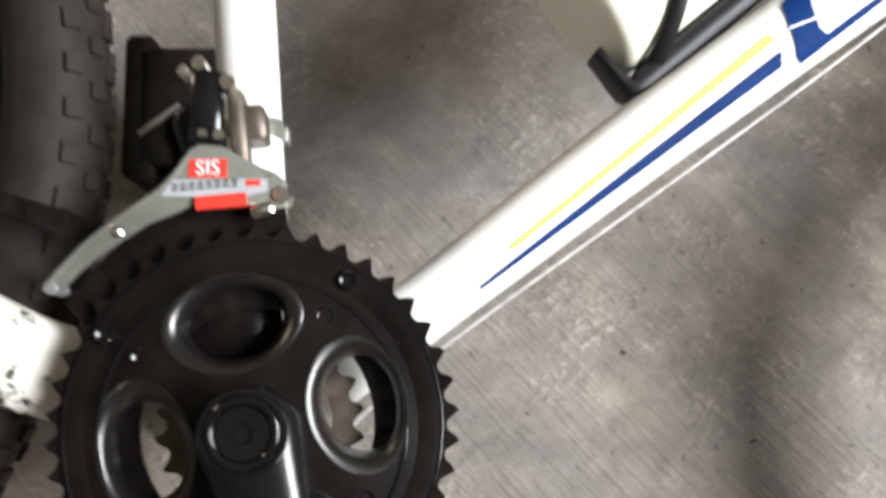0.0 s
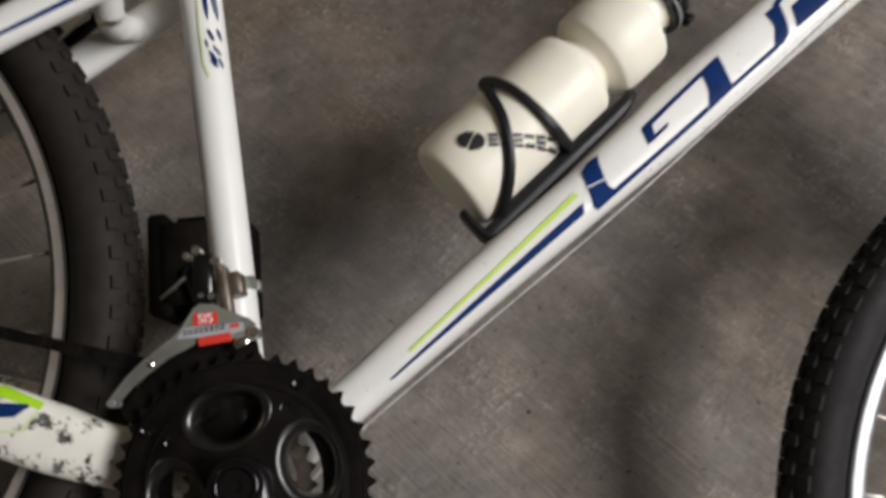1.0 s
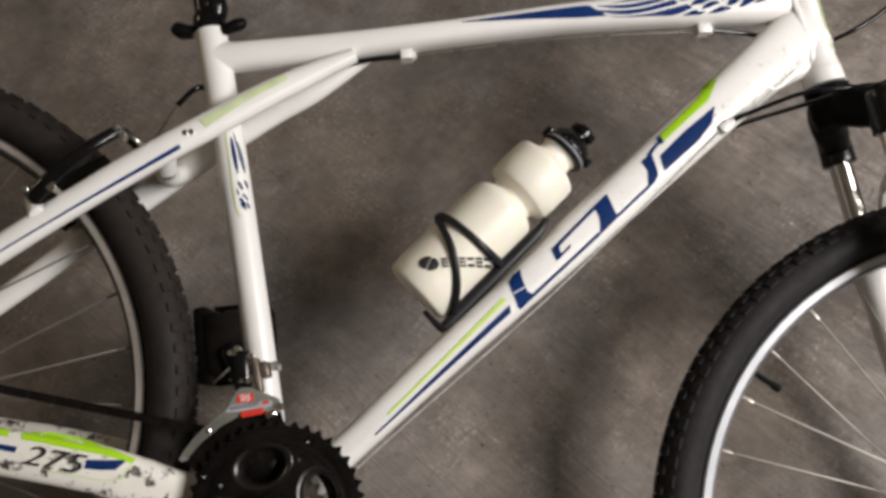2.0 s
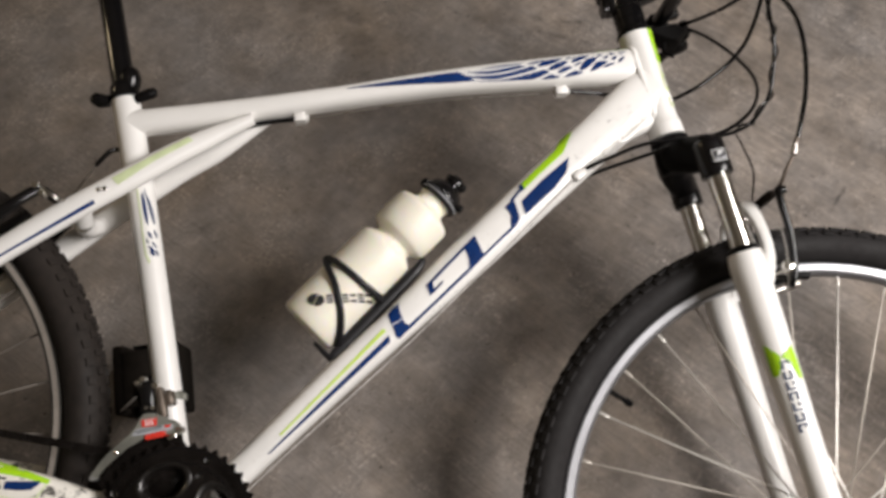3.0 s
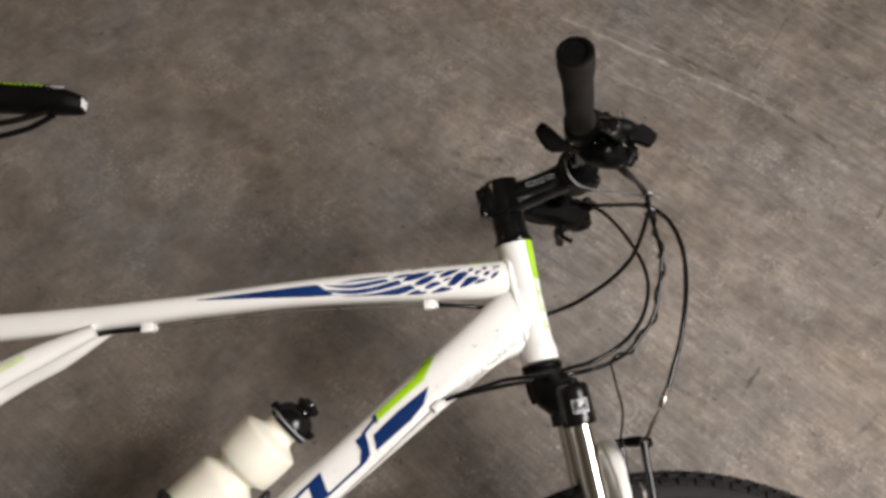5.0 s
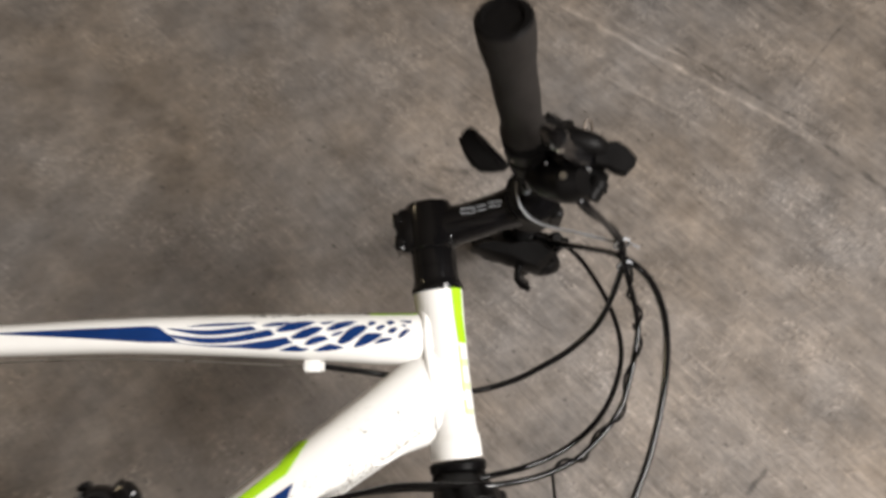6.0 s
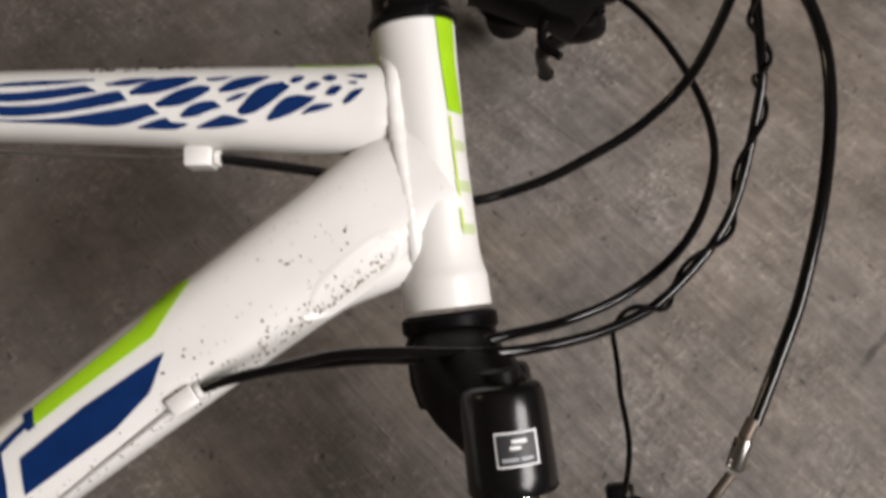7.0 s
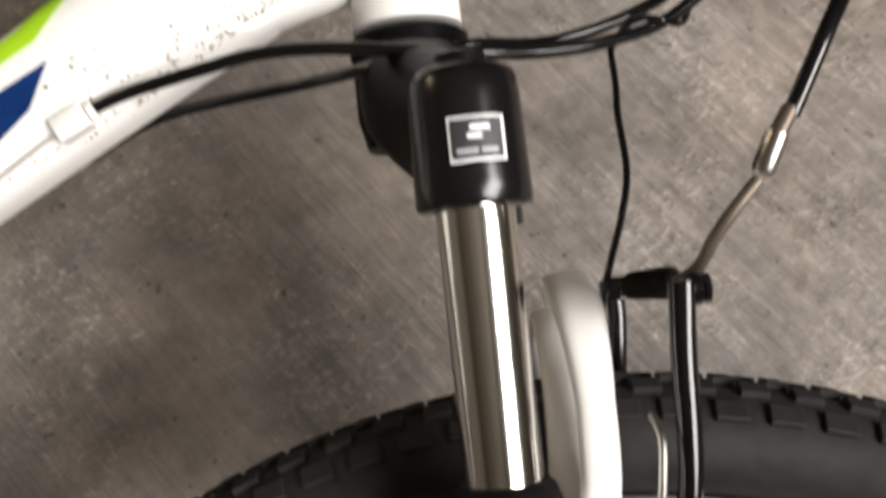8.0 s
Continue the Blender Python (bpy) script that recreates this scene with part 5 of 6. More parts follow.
def toothed(r_in, r_out, teeth, low, high):
    """A chain ring: a toothed outline round a round hole."""
    shape = (-0.0024, -0.0020, 0.0004, 0.0030, 0.0014, -0.0018)
    m = len(shape)
    n = teeth * m
    verts, faces = [], []
    for z in (low, high):
        for k in range(n):
            a = 2 * math.pi * k / n
            thin = 0.0008 if z == high and shape[k % m] > 0 else 0.0
            verts.append(RING + Vector(((r_out + shape[k % m]) * math.cos(a), (r_out + shape[k % m]) * math.sin(a), z - thin)))
        for k in range(n):
            a = 2 * math.pi * k / n
            verts.append(RING + Vector((r_in * math.cos(a), r_in * math.sin(a), z)))
    for k in range(n):
        q = (k + 1) % n
        faces += [[2 * n + k, 2 * n + q, 3 * n + q, 3 * n + k], [k, n + k, n + q, q], [k, q, 2 * n + q, 2 * n + k], [n + k, 3 * n + k, 3 * n + q, n + q]]
    return verts, faces


OPEN, OPEN_R, OPEN_H, OPEN_A = radians(12), 0.0425, 0.0190, 0.60  # the spider's openings: turn, middle radius, half height, half angle


def spider():
    """A dished plate with four oval openings."""
    n, rows = 160, 5
    verts, faces = [], []
    for z0 in (0.0, -0.0045):
        for k in range(n):
            a = 2 * math.pi * k / n
            off = (a - OPEN + math.pi / 4) % (math.pi / 2) - math.pi / 4
            h = OPEN_H * math.sqrt(max(0.0, 1 - (abs(off) / OPEN_A) ** 2.4))
            for lo, hi in ((0.016, OPEN_R - h), (OPEN_R + h, 0.0660)):
                for j in range(rows):
                    r = lo + (hi - lo) * j / (rows - 1)
                    verts.append(RING + Vector((r * math.cos(a), r * math.sin(a), 0.0590 - 0.006 * (r / 0.066) ** 2 + z0)))
    m = 2 * rows
    for k in range(n):
        q = (k + 1) % n
        for j in range(m - 1):
            if j != rows - 1:
                faces.append([k * m + j, k * m + j + 1, q * m + j + 1, q * m + j])
                faces.append([n * m + k * m + j, n * m + q * m + j, n * m + q * m + j + 1, n * m + k * m + j + 1])
        for j in (0, rows - 1, rows, m - 1):
            faces.append([k * m + j, q * m + j, n * m + q * m + j, n * m + k * m + j])
    return verts, faces


def dished_lip(turn):
    """The sloping, rounded border of one opening, which sinks towards its inner edge."""
    n, rings = 64, ((1.08, 0.0001), (1.05, 0.0007), (1.0, 0.0005), (0.95, 0.0000), (0.90, -0.0008), (0.85, -0.0022), (0.80, -0.0045), (0.76, -0.0078), (0.74, -0.0115), (0.78, -0.0120))
    verts, faces = [], []
    for scale, drop in rings:
        for j in range(n):
            w = 2 * math.pi * j / n
            off = OPEN_A * scale * math.copysign(abs(math.cos(w)) ** 0.9, math.cos(w))
            rad = OPEN_R + OPEN_H * scale * math.copysign(abs(math.sin(w)) ** 0.9, math.sin(w))
            a = OPEN + turn + off
            verts.append(RING + Vector((rad * math.cos(a), rad * math.sin(a), 0.0592 - 0.006 * (rad / 0.066) ** 2 + drop)))
    for k in range(len(rings) - 1):
        faces += [[k * n + j, k * n + (j + 1) % n, (k + 1) * n + (j + 1) % n, (k + 1) * n + j] for j in range(n)]
    return verts, faces


crank = part("crank_spider", spider(), GREASY, bicycle, "black crank spider with greasy dirt")
for k in range(4):
    part("opening_lip", dished_lip(k * math.pi / 2), GLOSS_LIP, crank, "smooth glossy lip of an opening")
part("chain_ring", toothed(0.0605, 0.0800, 42, 0.0485, 0.0515), GREASY, crank, "black outer chain ring")
part("ring_guard", torus(RING + Vector((0, 0, 0.0515)), (1, 0, 0), (0, 1, 0), 0.0700, 0.0062, 0.0012, 96, 12, 3.0), GREASY, crank)
for r, z in ((0.0612, 0.0540), (0.0755, 0.0520)):
    part("ring_ridge", torus(RING + Vector((0, 0, z)), (1, 0, 0), (0, 1, 0), r, 0.0009, 0.0007, 96, 8), BLACK_GLOSS, crank)
part("chain_ring", toothed(0.0480, 0.066, 34, 0.0400, 0.0425), GREASY, crank)
part("chain_ring", toothed(0.030, 0.0412, 22, 0.0315, 0.0345), TARNISHED_DARK, crank, "dull brown steel inner chain ring")
# Dark disc added behind the upper opening, which looks filled and dark.
part("opening_disc", lathe((-0.0065, 0.0375, 0.0340), (0, 0, 1), [(0, 0.0200), (0.003, 0.0200), (0.004, 0.0185), (0.0042, 0.0120), (0.0050, 0.0110), (0.0052, 0.0020)], 32), GREASY, crank, "dark disc that fills an opening")
part("bottom_bracket_cup", lathe((0.001, -0.004, 0.030), (0, 0, 1), [(0, 0.0215), (0.008, 0.0215), (0.009, 0.014), (0.016, 0.014)], 24), STEEL, bicycle)
for a in (1.005, 2.576, 4.147, 5.717):
    for r in (0.0530, 0.0700):
        q = RING + Vector((r * math.cos(a), r * math.sin(a), 0.0528))
        part("ring_bolt", lathe(q, (0, 0, 1), [(0, 0.0042), (0.0020, 0.0042), (0.0028, 0.0034), (0.0022, 0.0024), (0.0010, 0.0022)], 14), BLACK_GLOSS, crank)
TURN = Vector((0.26, -0.965, 0)).normalized()


def crank_arm(side):
    t = TURN if side > 0 else Vector((-0.33, 0.944, 0)).normalized()
    z = 0.068 * side
    arm = part("crank_arm", sweep(curve([RING + Vector((0, 0, z * 0.97)) - t * 0.014, RING + Vector((0, 0, z)), RING + t * 0.05 + Vector((0, 0, z + 0.004 * side)), RING + t * 0.12 + Vector((0, 0, z + 0.010 * side)), RING + t * 0.172 + Vector((0, 0, z + 0.014 * side)), RING + t * 0.180 + Vector((0, 0, z + 0.014 * side))], 6), [0.012, 0.0205, 0.0155, 0.013, 0.014, 0.006], [0.009, 0.011, 0.008, 0.0065, 0.007, 0.005], 20, 2.5), BLACK_SATIN, bicycle, "black crank arm")
    part("bolt_cap", lathe(RING + Vector((0, 0, z + 0.0105 * side)), (0, 0, side), [(0, 0.0168), (0.0015, 0.0166), (0.0017, 0.0146), (0.0006, 0.0140), (0.0007, 0.0105), (0.002, 0.0100), (0.002, 0.0040), (-0.003, 0.0036)], 32), BLACK_GLOSS, arm)
    part("cap_rim", torus(RING + Vector((0, 0, z + 0.0122 * side)), (1, 0, 0), (0, 1, 0), 0.0124, 0.0018, 0.0010, 40, 10), BLACK_GLOSS, arm)
    c = RING + t * (0.170 if side > 0 else 0.182) + Vector((0, 0, z + 0.060 * side))
    x, y = Vector((1, 0.0, 0)), Vector((0.0, 1, 0))
    pedal = part("pedal", rod(RING + t * 0.170 + Vector((0, 0, z + 0.012 * side)), c + Vector((0, 0, 0.05 * side)), 0.0095, 16), BLACK, bicycle, "black plastic platform pedal")
    # Block added to fill the pedal's gaps, so it reads as deep shade.
    part("pedal_fill", box(c, x, y, (0, 0, 1), (0.026, 0.030, 0.040), 0.3), DUSTY_SHADED, pedal)
    for a in (-1, 1):
        part("pedal_plate", box(c + x * a * 0.030, x, y, (0, 0, 1), (0.0085, 0.042, 0.044), 0.35), DUSTY_SHADED, pedal)
        part("reflector", box(c + y * 0.043 * a, x, y, (0, 0, 1), (0.022, 0.002, 0.012)), BLACK_GLOSS, pedal)
    for b in (-0.038, 0.0, 0.038):
        part("pedal_bar", box(c + Vector((0, 0, b)), x, y, (0, 0, 1), (0.030, 0.034, 0.006), 0.25), DUSTY_SHADED, pedal)


crank_arm(1)
crank_arm(-1)

# ---- chain and front derailleur ----
def chain_run(a, b, count):
    a, b = Vector(a), Vector(b)
    t = (b - a) / count
    up = Vector((0, 0, 1)).cross(t).normalized()
    links = []
    for k in range(count):
        c = a + t * (k + 0.5)
        wide = 0.0030 if k % 2 else 0.0018
        for s in (-wide, wide):
            links.append(box(c + Vector((0, 0, s)), t, up, (0, 0, 1), (t.length * 0.62, 0.0040, 0.0005), 0.5))
        links.append(rod(a + t * k - Vector((0, 0, 0.0034)), a + t * k + Vector((0, 0, 0.0034)), 0.0035, 8))
    return joined(*links)


part("chain", chain_run((-0.018, 0.0625, 0.0412), (-0.425, 0.188, 0.042), 34), GREASY, bicycle, "greasy black bicycle chain", smooth=False)
part("chain", chain_run((-0.010, -0.069, 0.0412), (-0.425, 0.075, 0.042), 34), GREASY, bicycle, "greasy black bicycle chain", smooth=False)

CAGE = [(-0.0798, 0.0502), (-0.0751, 0.0580), (-0.0660, 0.0679), (-0.0570, 0.0761), (-0.0460, 0.0843), (-0.0350, 0.0924), (-0.0276, 0.1010), (-0.0227, 0.1079), (-0.0193, 0.1102), (-0.0099, 0.1095), (-0.0021, 0.1051), (0.0069, 0.1007), (0.0122, 0.0985), (0.0164, 0.0948),
        (0.0176, 0.0881), (0.0170, 0.0838), (0.0116, 0.0835), (0.0062, 0.0854), (0.0, 0.0860), (-0.0209, 0.0850), (-0.0282, 0.0813), (-0.0390, 0.0768), (-0.0500, 0.0695), (-0.0590, 0.0631), (-0.0662, 0.0565), (-0.0716, 0.0503)]
derailleur = part("derailleur_cage", slab(CAGE, 0.0550, 0.0568, 0.0006), CAGE_STEEL, bicycle, "grey steel front derailleur cage", smooth=False)
INNER = [(-0.0745, 0.0455), (-0.0640, 0.0600), (-0.0480, 0.0760), (-0.0300, 0.0860), (-0.0100, 0.0880), (0.0150, 0.0860), (0.0170, 0.0700), (0.0000, 0.0690), (-0.0220, 0.0640), (-0.0420, 0.0530), (-0.0560, 0.0400), (-0.0660, 0.0360)]
part("inner_plate", slab(INNER, 0.0435, 0.0450), GREASY, derailleur, "greasy inner plate")
part("cage_edge", sweep(curve([(-0.0770, 0.0530, 0.0570), (-0.0640, 0.0680, 0.0570), (-0.0480, 0.0810, 0.0570), (-0.0330, 0.0920, 0.0570), (-0.0230, 0.1055, 0.0570)], 6), 0.0010, 0.0008, 8), CAGE_STEEL, derailleur)
part("cage_bridge", rod((0.0150, 0.0890, 0.043), (0.0150, 0.0890, 0.0590), 0.0036), CHROME, derailleur)
part("cage_bridge", rod((-0.0760, 0.0512, 0.043), (-0.0760, 0.0512, 0.0578), 0.0028), ALLOY, derailleur)
part("cage_bridge", box((0.0070, 0.0830, 0.0545), (0.95, 0.3, 0), (-0.3, 0.95, 0), (0, 0, 1), (0.0046, 0.0026, 0.0034), 0.35), CHROME, derailleur)
# Chrome dot added where the cage shows a small highlight.
part("chrome_dot", lathe((-0.0512, 0.0738, 0.0560), (0, 0, 1), [(0, 0.0028), (0.0010, 0.0027), (0.0018, 0.0016), (0.0020, 0.0002)], 14), CHROME, derailleur)
part("sticker", slab([(-0.0228, 0.1037), (-0.0074, 0.1040), (-0.0076, 0.0962), (-0.0230, 0.0962)], 0.0568, 0.0572), RED, derailleur, "red sticker with white letters")
lettering("letters", "SIS", 0.0086, pose(-0.0152, 0.1000, 0.0573, 0, 0, 1), WHITE_PRINT, derailleur)
part("sticker", slab([(-0.0340, 0.0886), (-0.0290, 0.0950), (0.0090, 0.0958), (0.0090, 0.0907), (-0.0027, 0.0878)], 0.0568, 0.0571), GREY_PRINT, derailleur, "grey sticker with unreadable print")
for k in range(8):
    u, v = -0.0296 + 0.0034 * k, 0.0903 + 0.0003 * k
    for low, high in ((0.0, 0.0011), (0.0019, 0.0030)):
        part("print", slab([(u, v + high), (u + 0.0026, v + high + 0.0002), (u + 0.0026, v + low + 0.0002), (u, v + low)], 0.0571, 0.0573), PRINT, derailleur)
part("print", slab([(0.0002, 0.0952), (0.0062, 0.0954), (0.0062, 0.0928), (0.0002, 0.0926)], 0.0571, 0.0573), RED, derailleur)
part("red_tab", sweep([(-0.0195, 0.0852, 0.0580), (0.0008, 0.0870, 0.0580)], 0.0030, 0.0016, 10, 3), RED, derailleur, "red plastic tab")
links = part("derailleur_linkage", joined(box((-0.0185, 0.1265, 0.045), (0.0, 1, 0), (1, 0.0, 0), (0, 0, 1), (0.0175, 0.0062, 0.006), 0.3), rod((-0.0250, 0.1145, 0.048), (-0.0100, 0.1135, 0.048), 0.0042), rod((-0.0250, 0.1420, 0.044), (-0.0110, 0.1400, 0.044), 0.0048)), BLACK_GLOSS, derailleur)
part("derailleur_bracket", joined(box((-0.0062, 0.1210, 0.036), (-0.1, 1, 0), (1, 0.1, 0), (0, 0, 1), (0.0165, 0.0034, 0.008), 0.35), box((-0.0010, 0.1260, 0.024), (-0.1, 1, 0), (1, 0.1, 0), (0, 0, 1), (0.0080, 0.0050, 0.010), 0.3)), TARNISHED_DARK, derailleur, "dull derailleur bracket")
part("limit_screw", joined(rod((-0.0216, 0.1468, 0.040), (-0.0216, 0.1468, 0.0515), 0.0031, 12), rod((-0.0285, 0.1440, 0.040), (-0.0285, 0.1440, 0.0490), 0.0026, 12), rod((-0.0099, 0.1390, 0.040), (-0.0099, 0.1390, 0.0500), 0.0036, 12), rod((-0.0122, 0.1155, 0.046), (-0.0122, 0.1155, 0.0525), 0.0026, 12), rod((-0.0190, 0.1160, 0.046), (-0.0190, 0.1160, 0.0520), 0.0022, 12)), CHROME, derailleur)
part("clamp_band", joined(lathe((-0.0067, 0.1240, 0), (-0.09, 1, 0), [(0, 0.0150), (0.001, 0.0156), (0.009, 0.0156), (0.010, 0.0150)], 28), box((0.0086, 0.1290, -0.006), (1, 0, 0), (0, 1, 0), (0, 0, 1), (0.0016, 0.0036, 0.006), 0.25)), CAGE_STEEL, derailleur)
part("cable_tail", rod((-0.0300, 0.1298, 0.046), (-0.0467, 0.1169, 0.046), 0.0012, 6), STEEL, derailleur)
part("gear_wire", sweep(curve([(0.4815, 0.322, 0.0205), (0.286, 0.1708, 0.008), (0.0890, 0.0310, 0.004), (0.032, -0.017, 0.0)], 6), 0.0009, 0.0009, 8), WIRE, bicycle, "bare grey gear wire under the down tube")
# Dark rod added to draw the dark line on the tube's upper edge.
part("gear_cable", sweep(curve([(0.0640, 0.0528, -0.004), (0.0945, 0.0774, -0.004), (0.1170, 0.0956, -0.004), (0.1450, 0.1192, -0.004), (0.1775, 0.1440, -0.004)], 6), 0.0012, 0.0012, 8), BLACK, bicycle, "thin dark rod along the down tube's dark upper edge")

# ---- rear brake ----
for side in (1, -1):
    arm = part("brake_arm", sweep(curve([(-0.205, 0.308, 0.058 * side), (-0.185, 0.326, 0.064 * side), (-0.150, 0.352, 0.064 * side), (-0.121, 0.372, 0.055 * side)], 6), [0.0090, 0.0075, 0.0065, 0.006], [0.0065, 0.0055, 0.005, 0.005], 12, 2.5), BLACK_GLOSS, bicycle, "black linear-pull brake arm")
    part("brake_pad", sweep([(-0.212, 0.300, 0.027 * side), (-0.178, 0.328, 0.030 * side), (-0.142, 0.352, 0.027 * side)], [0.006, 0.009, 0.006], [0.007, 0.009, 0.007], 12, 3), BLACK, arm)
    part("pad_bolt", rod((-0.184, 0.318, 0.030 * side), (-0.184, 0.318, 0.068 * side), 0.0050), CHROME, arm)
    part("pivot_boss", rod((-0.210, 0.312, 0.045 * side), (-0.200, 0.292, 0.060 * side), 0.008), WHITE, arm)
    part("anchor_bolt", rod((-0.1235, 0.3745, 0.048 * side), (-0.1235, 0.3745, 0.062 * side), 0.0040), CHROME, arm)
    part("pivot_bolt", rod((-0.209, 0.318, 0.050 * side), (-0.209, 0.318, 0.067 * side), 0.0042), CHROME, arm)
    part("spring_tab", box((-0.196, 0.320, 0.062 * side), (0.8, 0.6, 0), (-0.6, 0.8, 0), (0, 0, 1), (0.009, 0.004, 0.004), 0.3), BLACK_GLOSS, arm)
    part("clamp_screw", rod((-0.117, 0.364, 0.050 * side), (-0.117, 0.364, 0.063 * side), 0.0035), CHROME, arm)
part("cable_boot", lathe((-0.121, 0.373, 0.048), (0.0, 0.0, -1), [(0.0, 0.003)] + [(0.004 + 0.004 * k, 0.0055 if k % 2 else 0.004) for k in range(18)] + [(0.08, 0.003)], 12), BLACK, bicycle)
part("brake_noodle", sweep(curve([(-0.0936, 0.3740, 0.02), (-0.099, 0.356, 0.050), (-0.108, 0.362, 0.060), (-0.121, 0.373, 0.055)], 6), 0.0024, 0.0024, 10), STEEL, bicycle)

# ---- bottle cage on the down tube ----
BA, BN = Vector((0.78, 0.626, 0)).normalized(), Vector((-0.626, 0.78, 0)).normalized()
B0 = Vector((0.1515, 0.1885, 0))


def round_bottle(s, angle, r):
    a = radians(angle)
    return B0 + BA * s + BN * (-math.cos(a) * r) + Vector((0, 0, math.sin(a) * r))


cage = part("bottle_cage", sweep(curve([B0 + BA * s + BN * q for s, q in ((-0.0058, -0.0195), (-0.0060, -0.030), (-0.0060, -0.0395), (-0.0040, -0.0445), (0.003, -0.0452), (0.03, -0.0445), (0.08, -0.0440), (0.130, -0.0435), (0.146, -0.0415), (0.1515, -0.0385))], 6), [0.0024, 0.0028, 0.0034, 0.0050, 0.0060, 0.0064, 0.0064, 0.0060, 0.0045, 0.0026], [0.011, 0.0115, 0.012, 0.0125, 0.013, 0.013, 0.013, 0.0125, 0.010, 0.006], 16, 4.2), CAGE_PLASTIC, bicycle, "black plastic bottle cage")
for side in (1, -1):
    part("cage_arm", sweep(curve([round_bottle(s, a * side, r) for s, a, r in ((0.008, 8, 0.0435), (0.018, 28, 0.0428), (0.036, 56, 0.0410), (0.053, 92, 0.0405), (0.063, 128, 0.0405), (0.0695, 156, 0.0408), (0.0735, 142, 0.0406), (0.0755, 108, 0.0405), (0.0775, 66, 0.0408), (0.0805, 32, 0.0424), (0.084, 8, 0.0435))], 6), [0.0046, 0.0040, 0.0036, 0.0036, 0.0038, 0.0042, 0.0038, 0.0036, 0.0036, 0.0040, 0.0046], 0.0022, 12, 3.2), CAGE_PLASTIC, cage)

# ---- the water bottle ----
bottle = new("water_bottle")
bottle.matrix_world = BIKE
tagged(bottle, "cream plastic water bottle with black cap, held in a cage", "bottle")
flask = part("flask", lathe(B0, BA, [(0.002, 0.0253), (0.0, 0.0310), (0.0012, 0.0348), (0.0045, 0.0371), (0.02, 0.0382), (0.10, 0.0377), (0.122, 0.0373), (0.1278, 0.0366), (0.1312, 0.0340), (0.1360, 0.0268), (0.1385, 0.0245), (0.1412, 0.0245), (0.1445, 0.0290), (0.1480, 0.0356), (0.1500, 0.0369), (0.1650, 0.0378), (0.1860, 0.0376), (0.1905, 0.0368), (0.1926, 0.0345), (0.1965, 0.0262), (0.1990, 0.0216), (0.2020, 0.0198), (0.2080, 0.0198), (0.2100, 0.0208), (0.2125, 0.0218), (0.2170, 0.0218)], 56), BOTTLE, bottle)
BC = B0 - BN * 0.0020  # the cap's axis, shifted slightly to fit the camera's view
cap = part("cap", lathe(BC, BA, [(0.2112, 0.0205), (0.2116, 0.0246), (0.2150, 0.0254), (0.2160, 0.0240), (0.2182, 0.0240), (0.2192, 0.0252), (0.2235, 0.0246), (0.2300, 0.0218), (0.2352, 0.0170), (0.2375, 0.0125)], 40), BLACK_SATIN, bottle, "black screw cap")
part("cap_ring", torus(BC + BA * 0.2172, BN, (0, 0, 1), 0.0244, 0.0014, 0.0012, 48, 8), GREY_PRINT, cap, "pale ring")
part("nozzle", lathe(BC, BA, [(0.2350, 0.0120), (0.2400, 0.0110), (0.2415, 0.0135), (0.2470, 0.0138), (0.2490, 0.0090), (0.2515, 0.0080), (0.2520, 0.006)], 24), BLACK_GLOSS, cap)
for lug_at, lug_half in ((BC + BA * 0.2200 + BN * 0.0272, (0.0045, 0.0028, 0.006)), (BC + BA * 0.2255 - BN * 0.0262, (0.0040, 0.0030, 0.005)), (BC + BA * 0.2465 - BN * 0.0105, (0.0036, 0.0036, 0.006))):
    part("cap_lug", box(lug_at, BA, BN, (0, 0, 1), lug_half, 0.35), BLACK, cap)
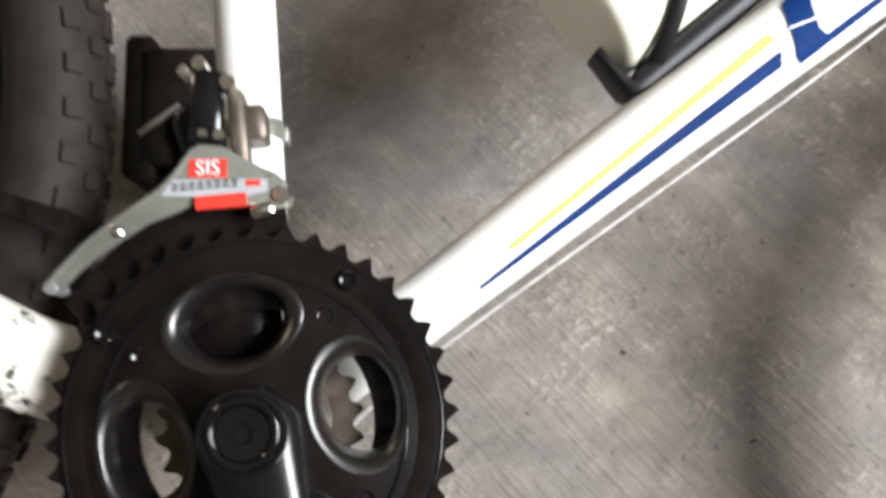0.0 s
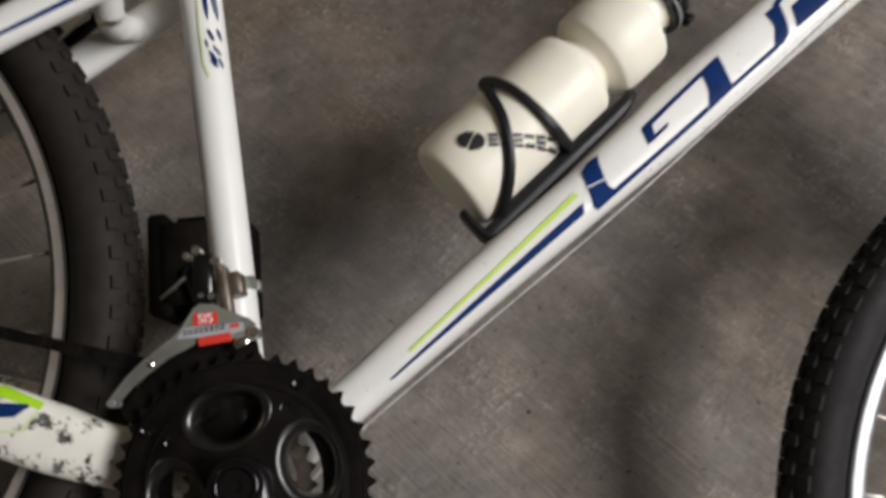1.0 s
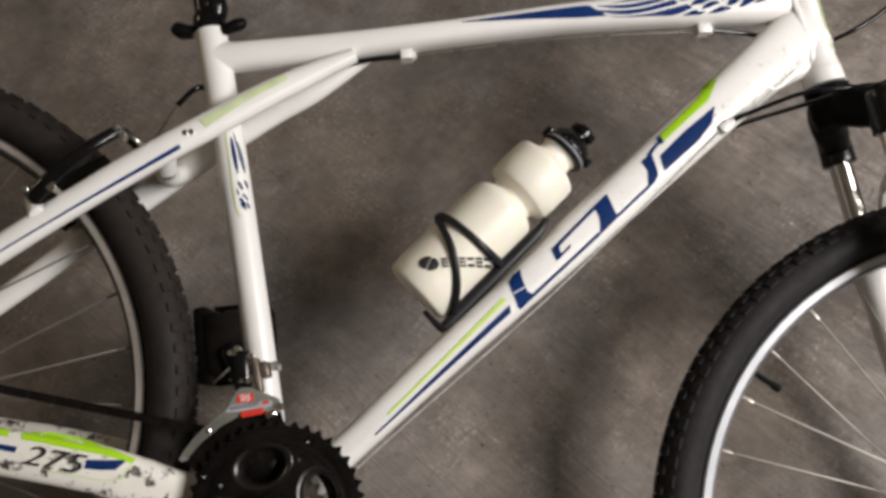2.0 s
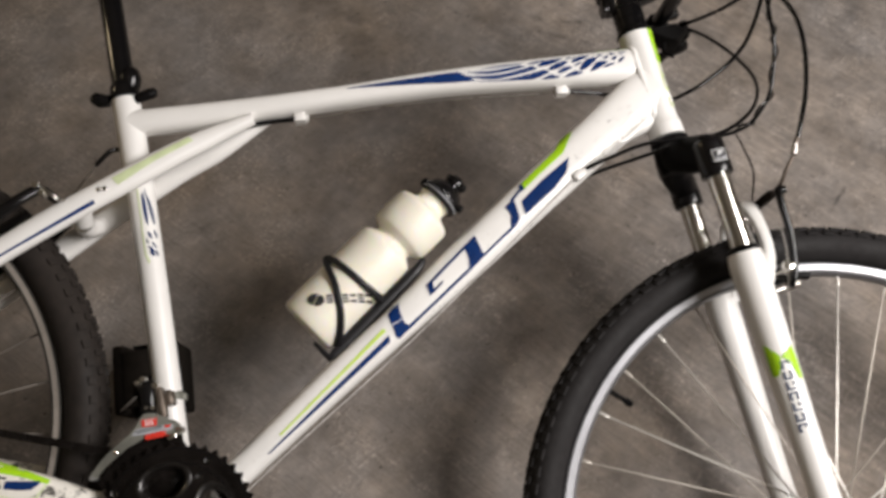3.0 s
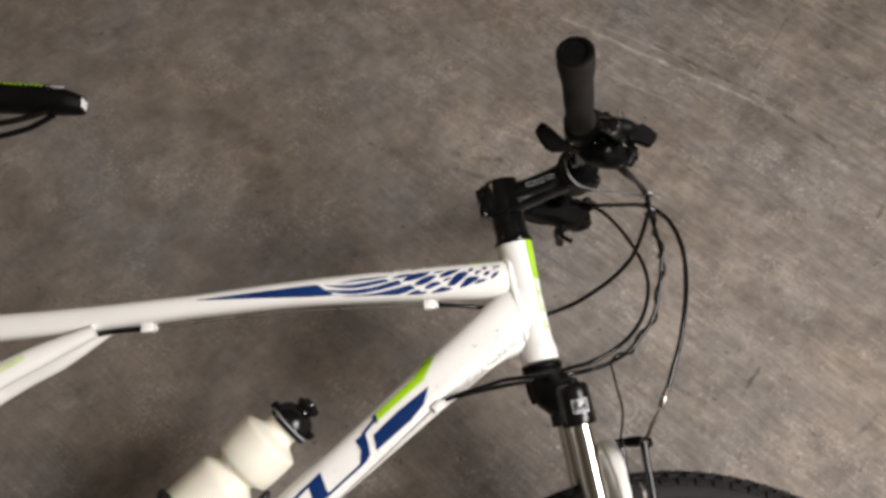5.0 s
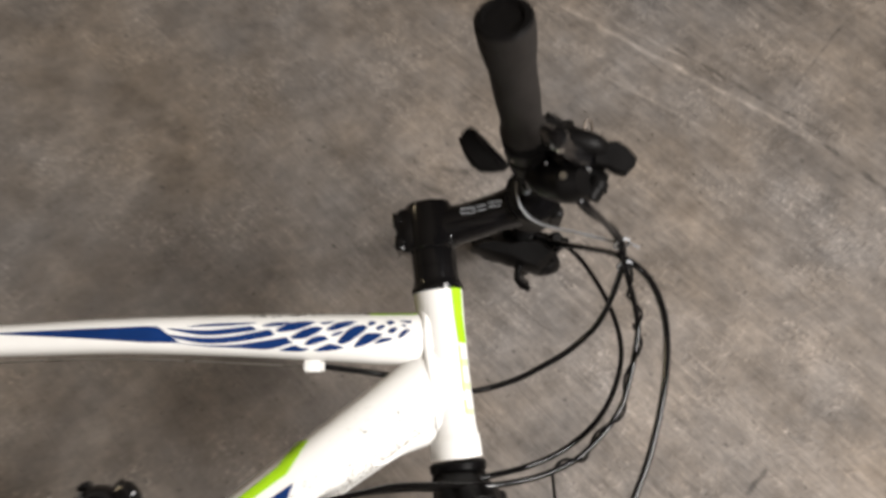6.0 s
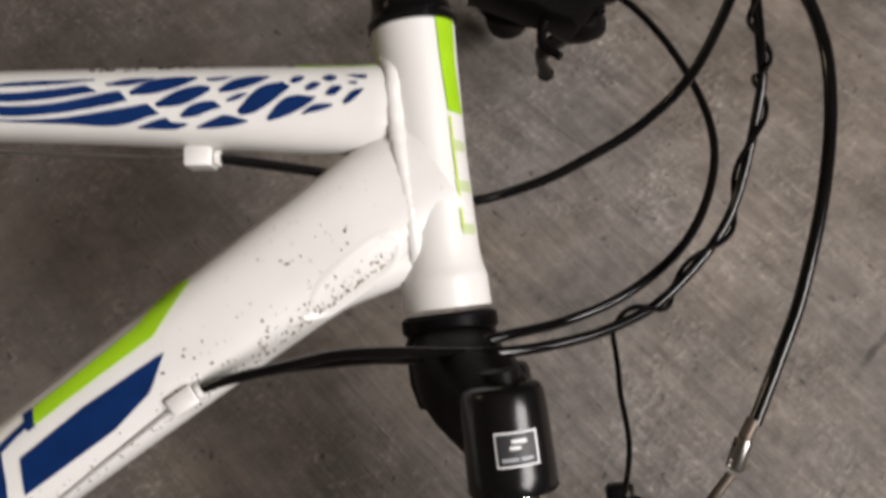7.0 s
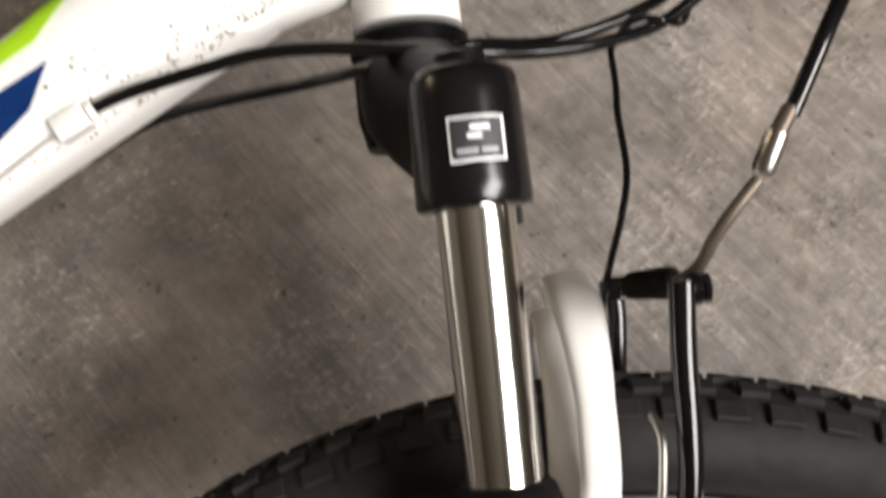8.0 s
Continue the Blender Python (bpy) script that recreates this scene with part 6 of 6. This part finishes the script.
for k in range(20):
    a = radians(18 * k)
    out, round_way = BN * math.cos(a) + Vector((0, 0, 1)) * math.sin(a), BN * -math.sin(a) + Vector((0, 0, 1)) * math.cos(a)
    part("cap_rib", box(BC + BA * 0.2212 + out * 0.0252, BA, round_way, out, (0.0022, 0.0012, 0.0009)), BLACK_GLOSS, cap)
BOTTLE_SKIN = ([B0 + BA * 0.0, B0 + BA * 0.12], [0.0386, 0.0386], [0.0386, 0.0386], 2.0)


def on_bottle(x, y):
    """A point of the print: x along the line of writing, y above it."""
    return 0.168 + x - y * 0.06, 0.2122 - x * 0.055 + y


SLASH = radians(62)
for k in range(2):
    turn = SLASH + math.pi * k
    off = (0.0009 * math.cos(turn + math.pi / 2), 0.0009 * math.sin(turn + math.pi / 2))
    arc = [turn + math.pi * (0.04 + 0.92 * j / 10) for j in range(11)]
    part("emblem", decal(BOTTLE_SKIN, [on_bottle(0.0086 * math.cos(a) + off[0], 0.0070 * math.sin(a) + off[1]) for a in arc],
                         [on_bottle(0.0078 * (1 - j / 5) * math.cos(turn) + off[0], 0.0066 * (1 - j / 5) * math.sin(turn) + off[1]) for j in range(11)], across=4, along_steps=2), PRINT, flask, "black round emblem")
for k in range(7):
    x = 0.0122 + 0.0086 * k
    for low, high in (((0.0018, 0.0044), (-0.0044, -0.0018)) if k % 2 else ((0.0022, 0.0046), (-0.0012, 0.0010), (-0.0046, -0.0024))):
        part("print", decal(BOTTLE_SKIN, [on_bottle(x, high), on_bottle(x + 0.0066, high)], [on_bottle(x, low), on_bottle(x + 0.0066, low)], across=3), PRINT, flask, "dark bar of print")

# ---- crumbs of dirt on the floor ----
def crumbs():
    geos = []
    for _ in range(130):
        x, y = random.uniform(-0.5, 1.8), random.uniform(-0.1, 1.7)
        r = random.uniform(0.0004, 0.0010) * (1.4 if random.random() < 0.12 else 1)
        a = random.uniform(0, 3.14)
        geos.append(box((x, y, r * 0.4), (math.cos(a), math.sin(a), 0), (-math.sin(a), math.cos(a), 0), (0, 0, 1), (r * random.uniform(1, 2.2), r, r * 0.6), 0.5))
    return joined(*geos)


tagged(part("floor_dirt", crumbs(), CRUMB), "scattered dark crumbs of dirt on the concrete floor", "dirt", kind="stuff")
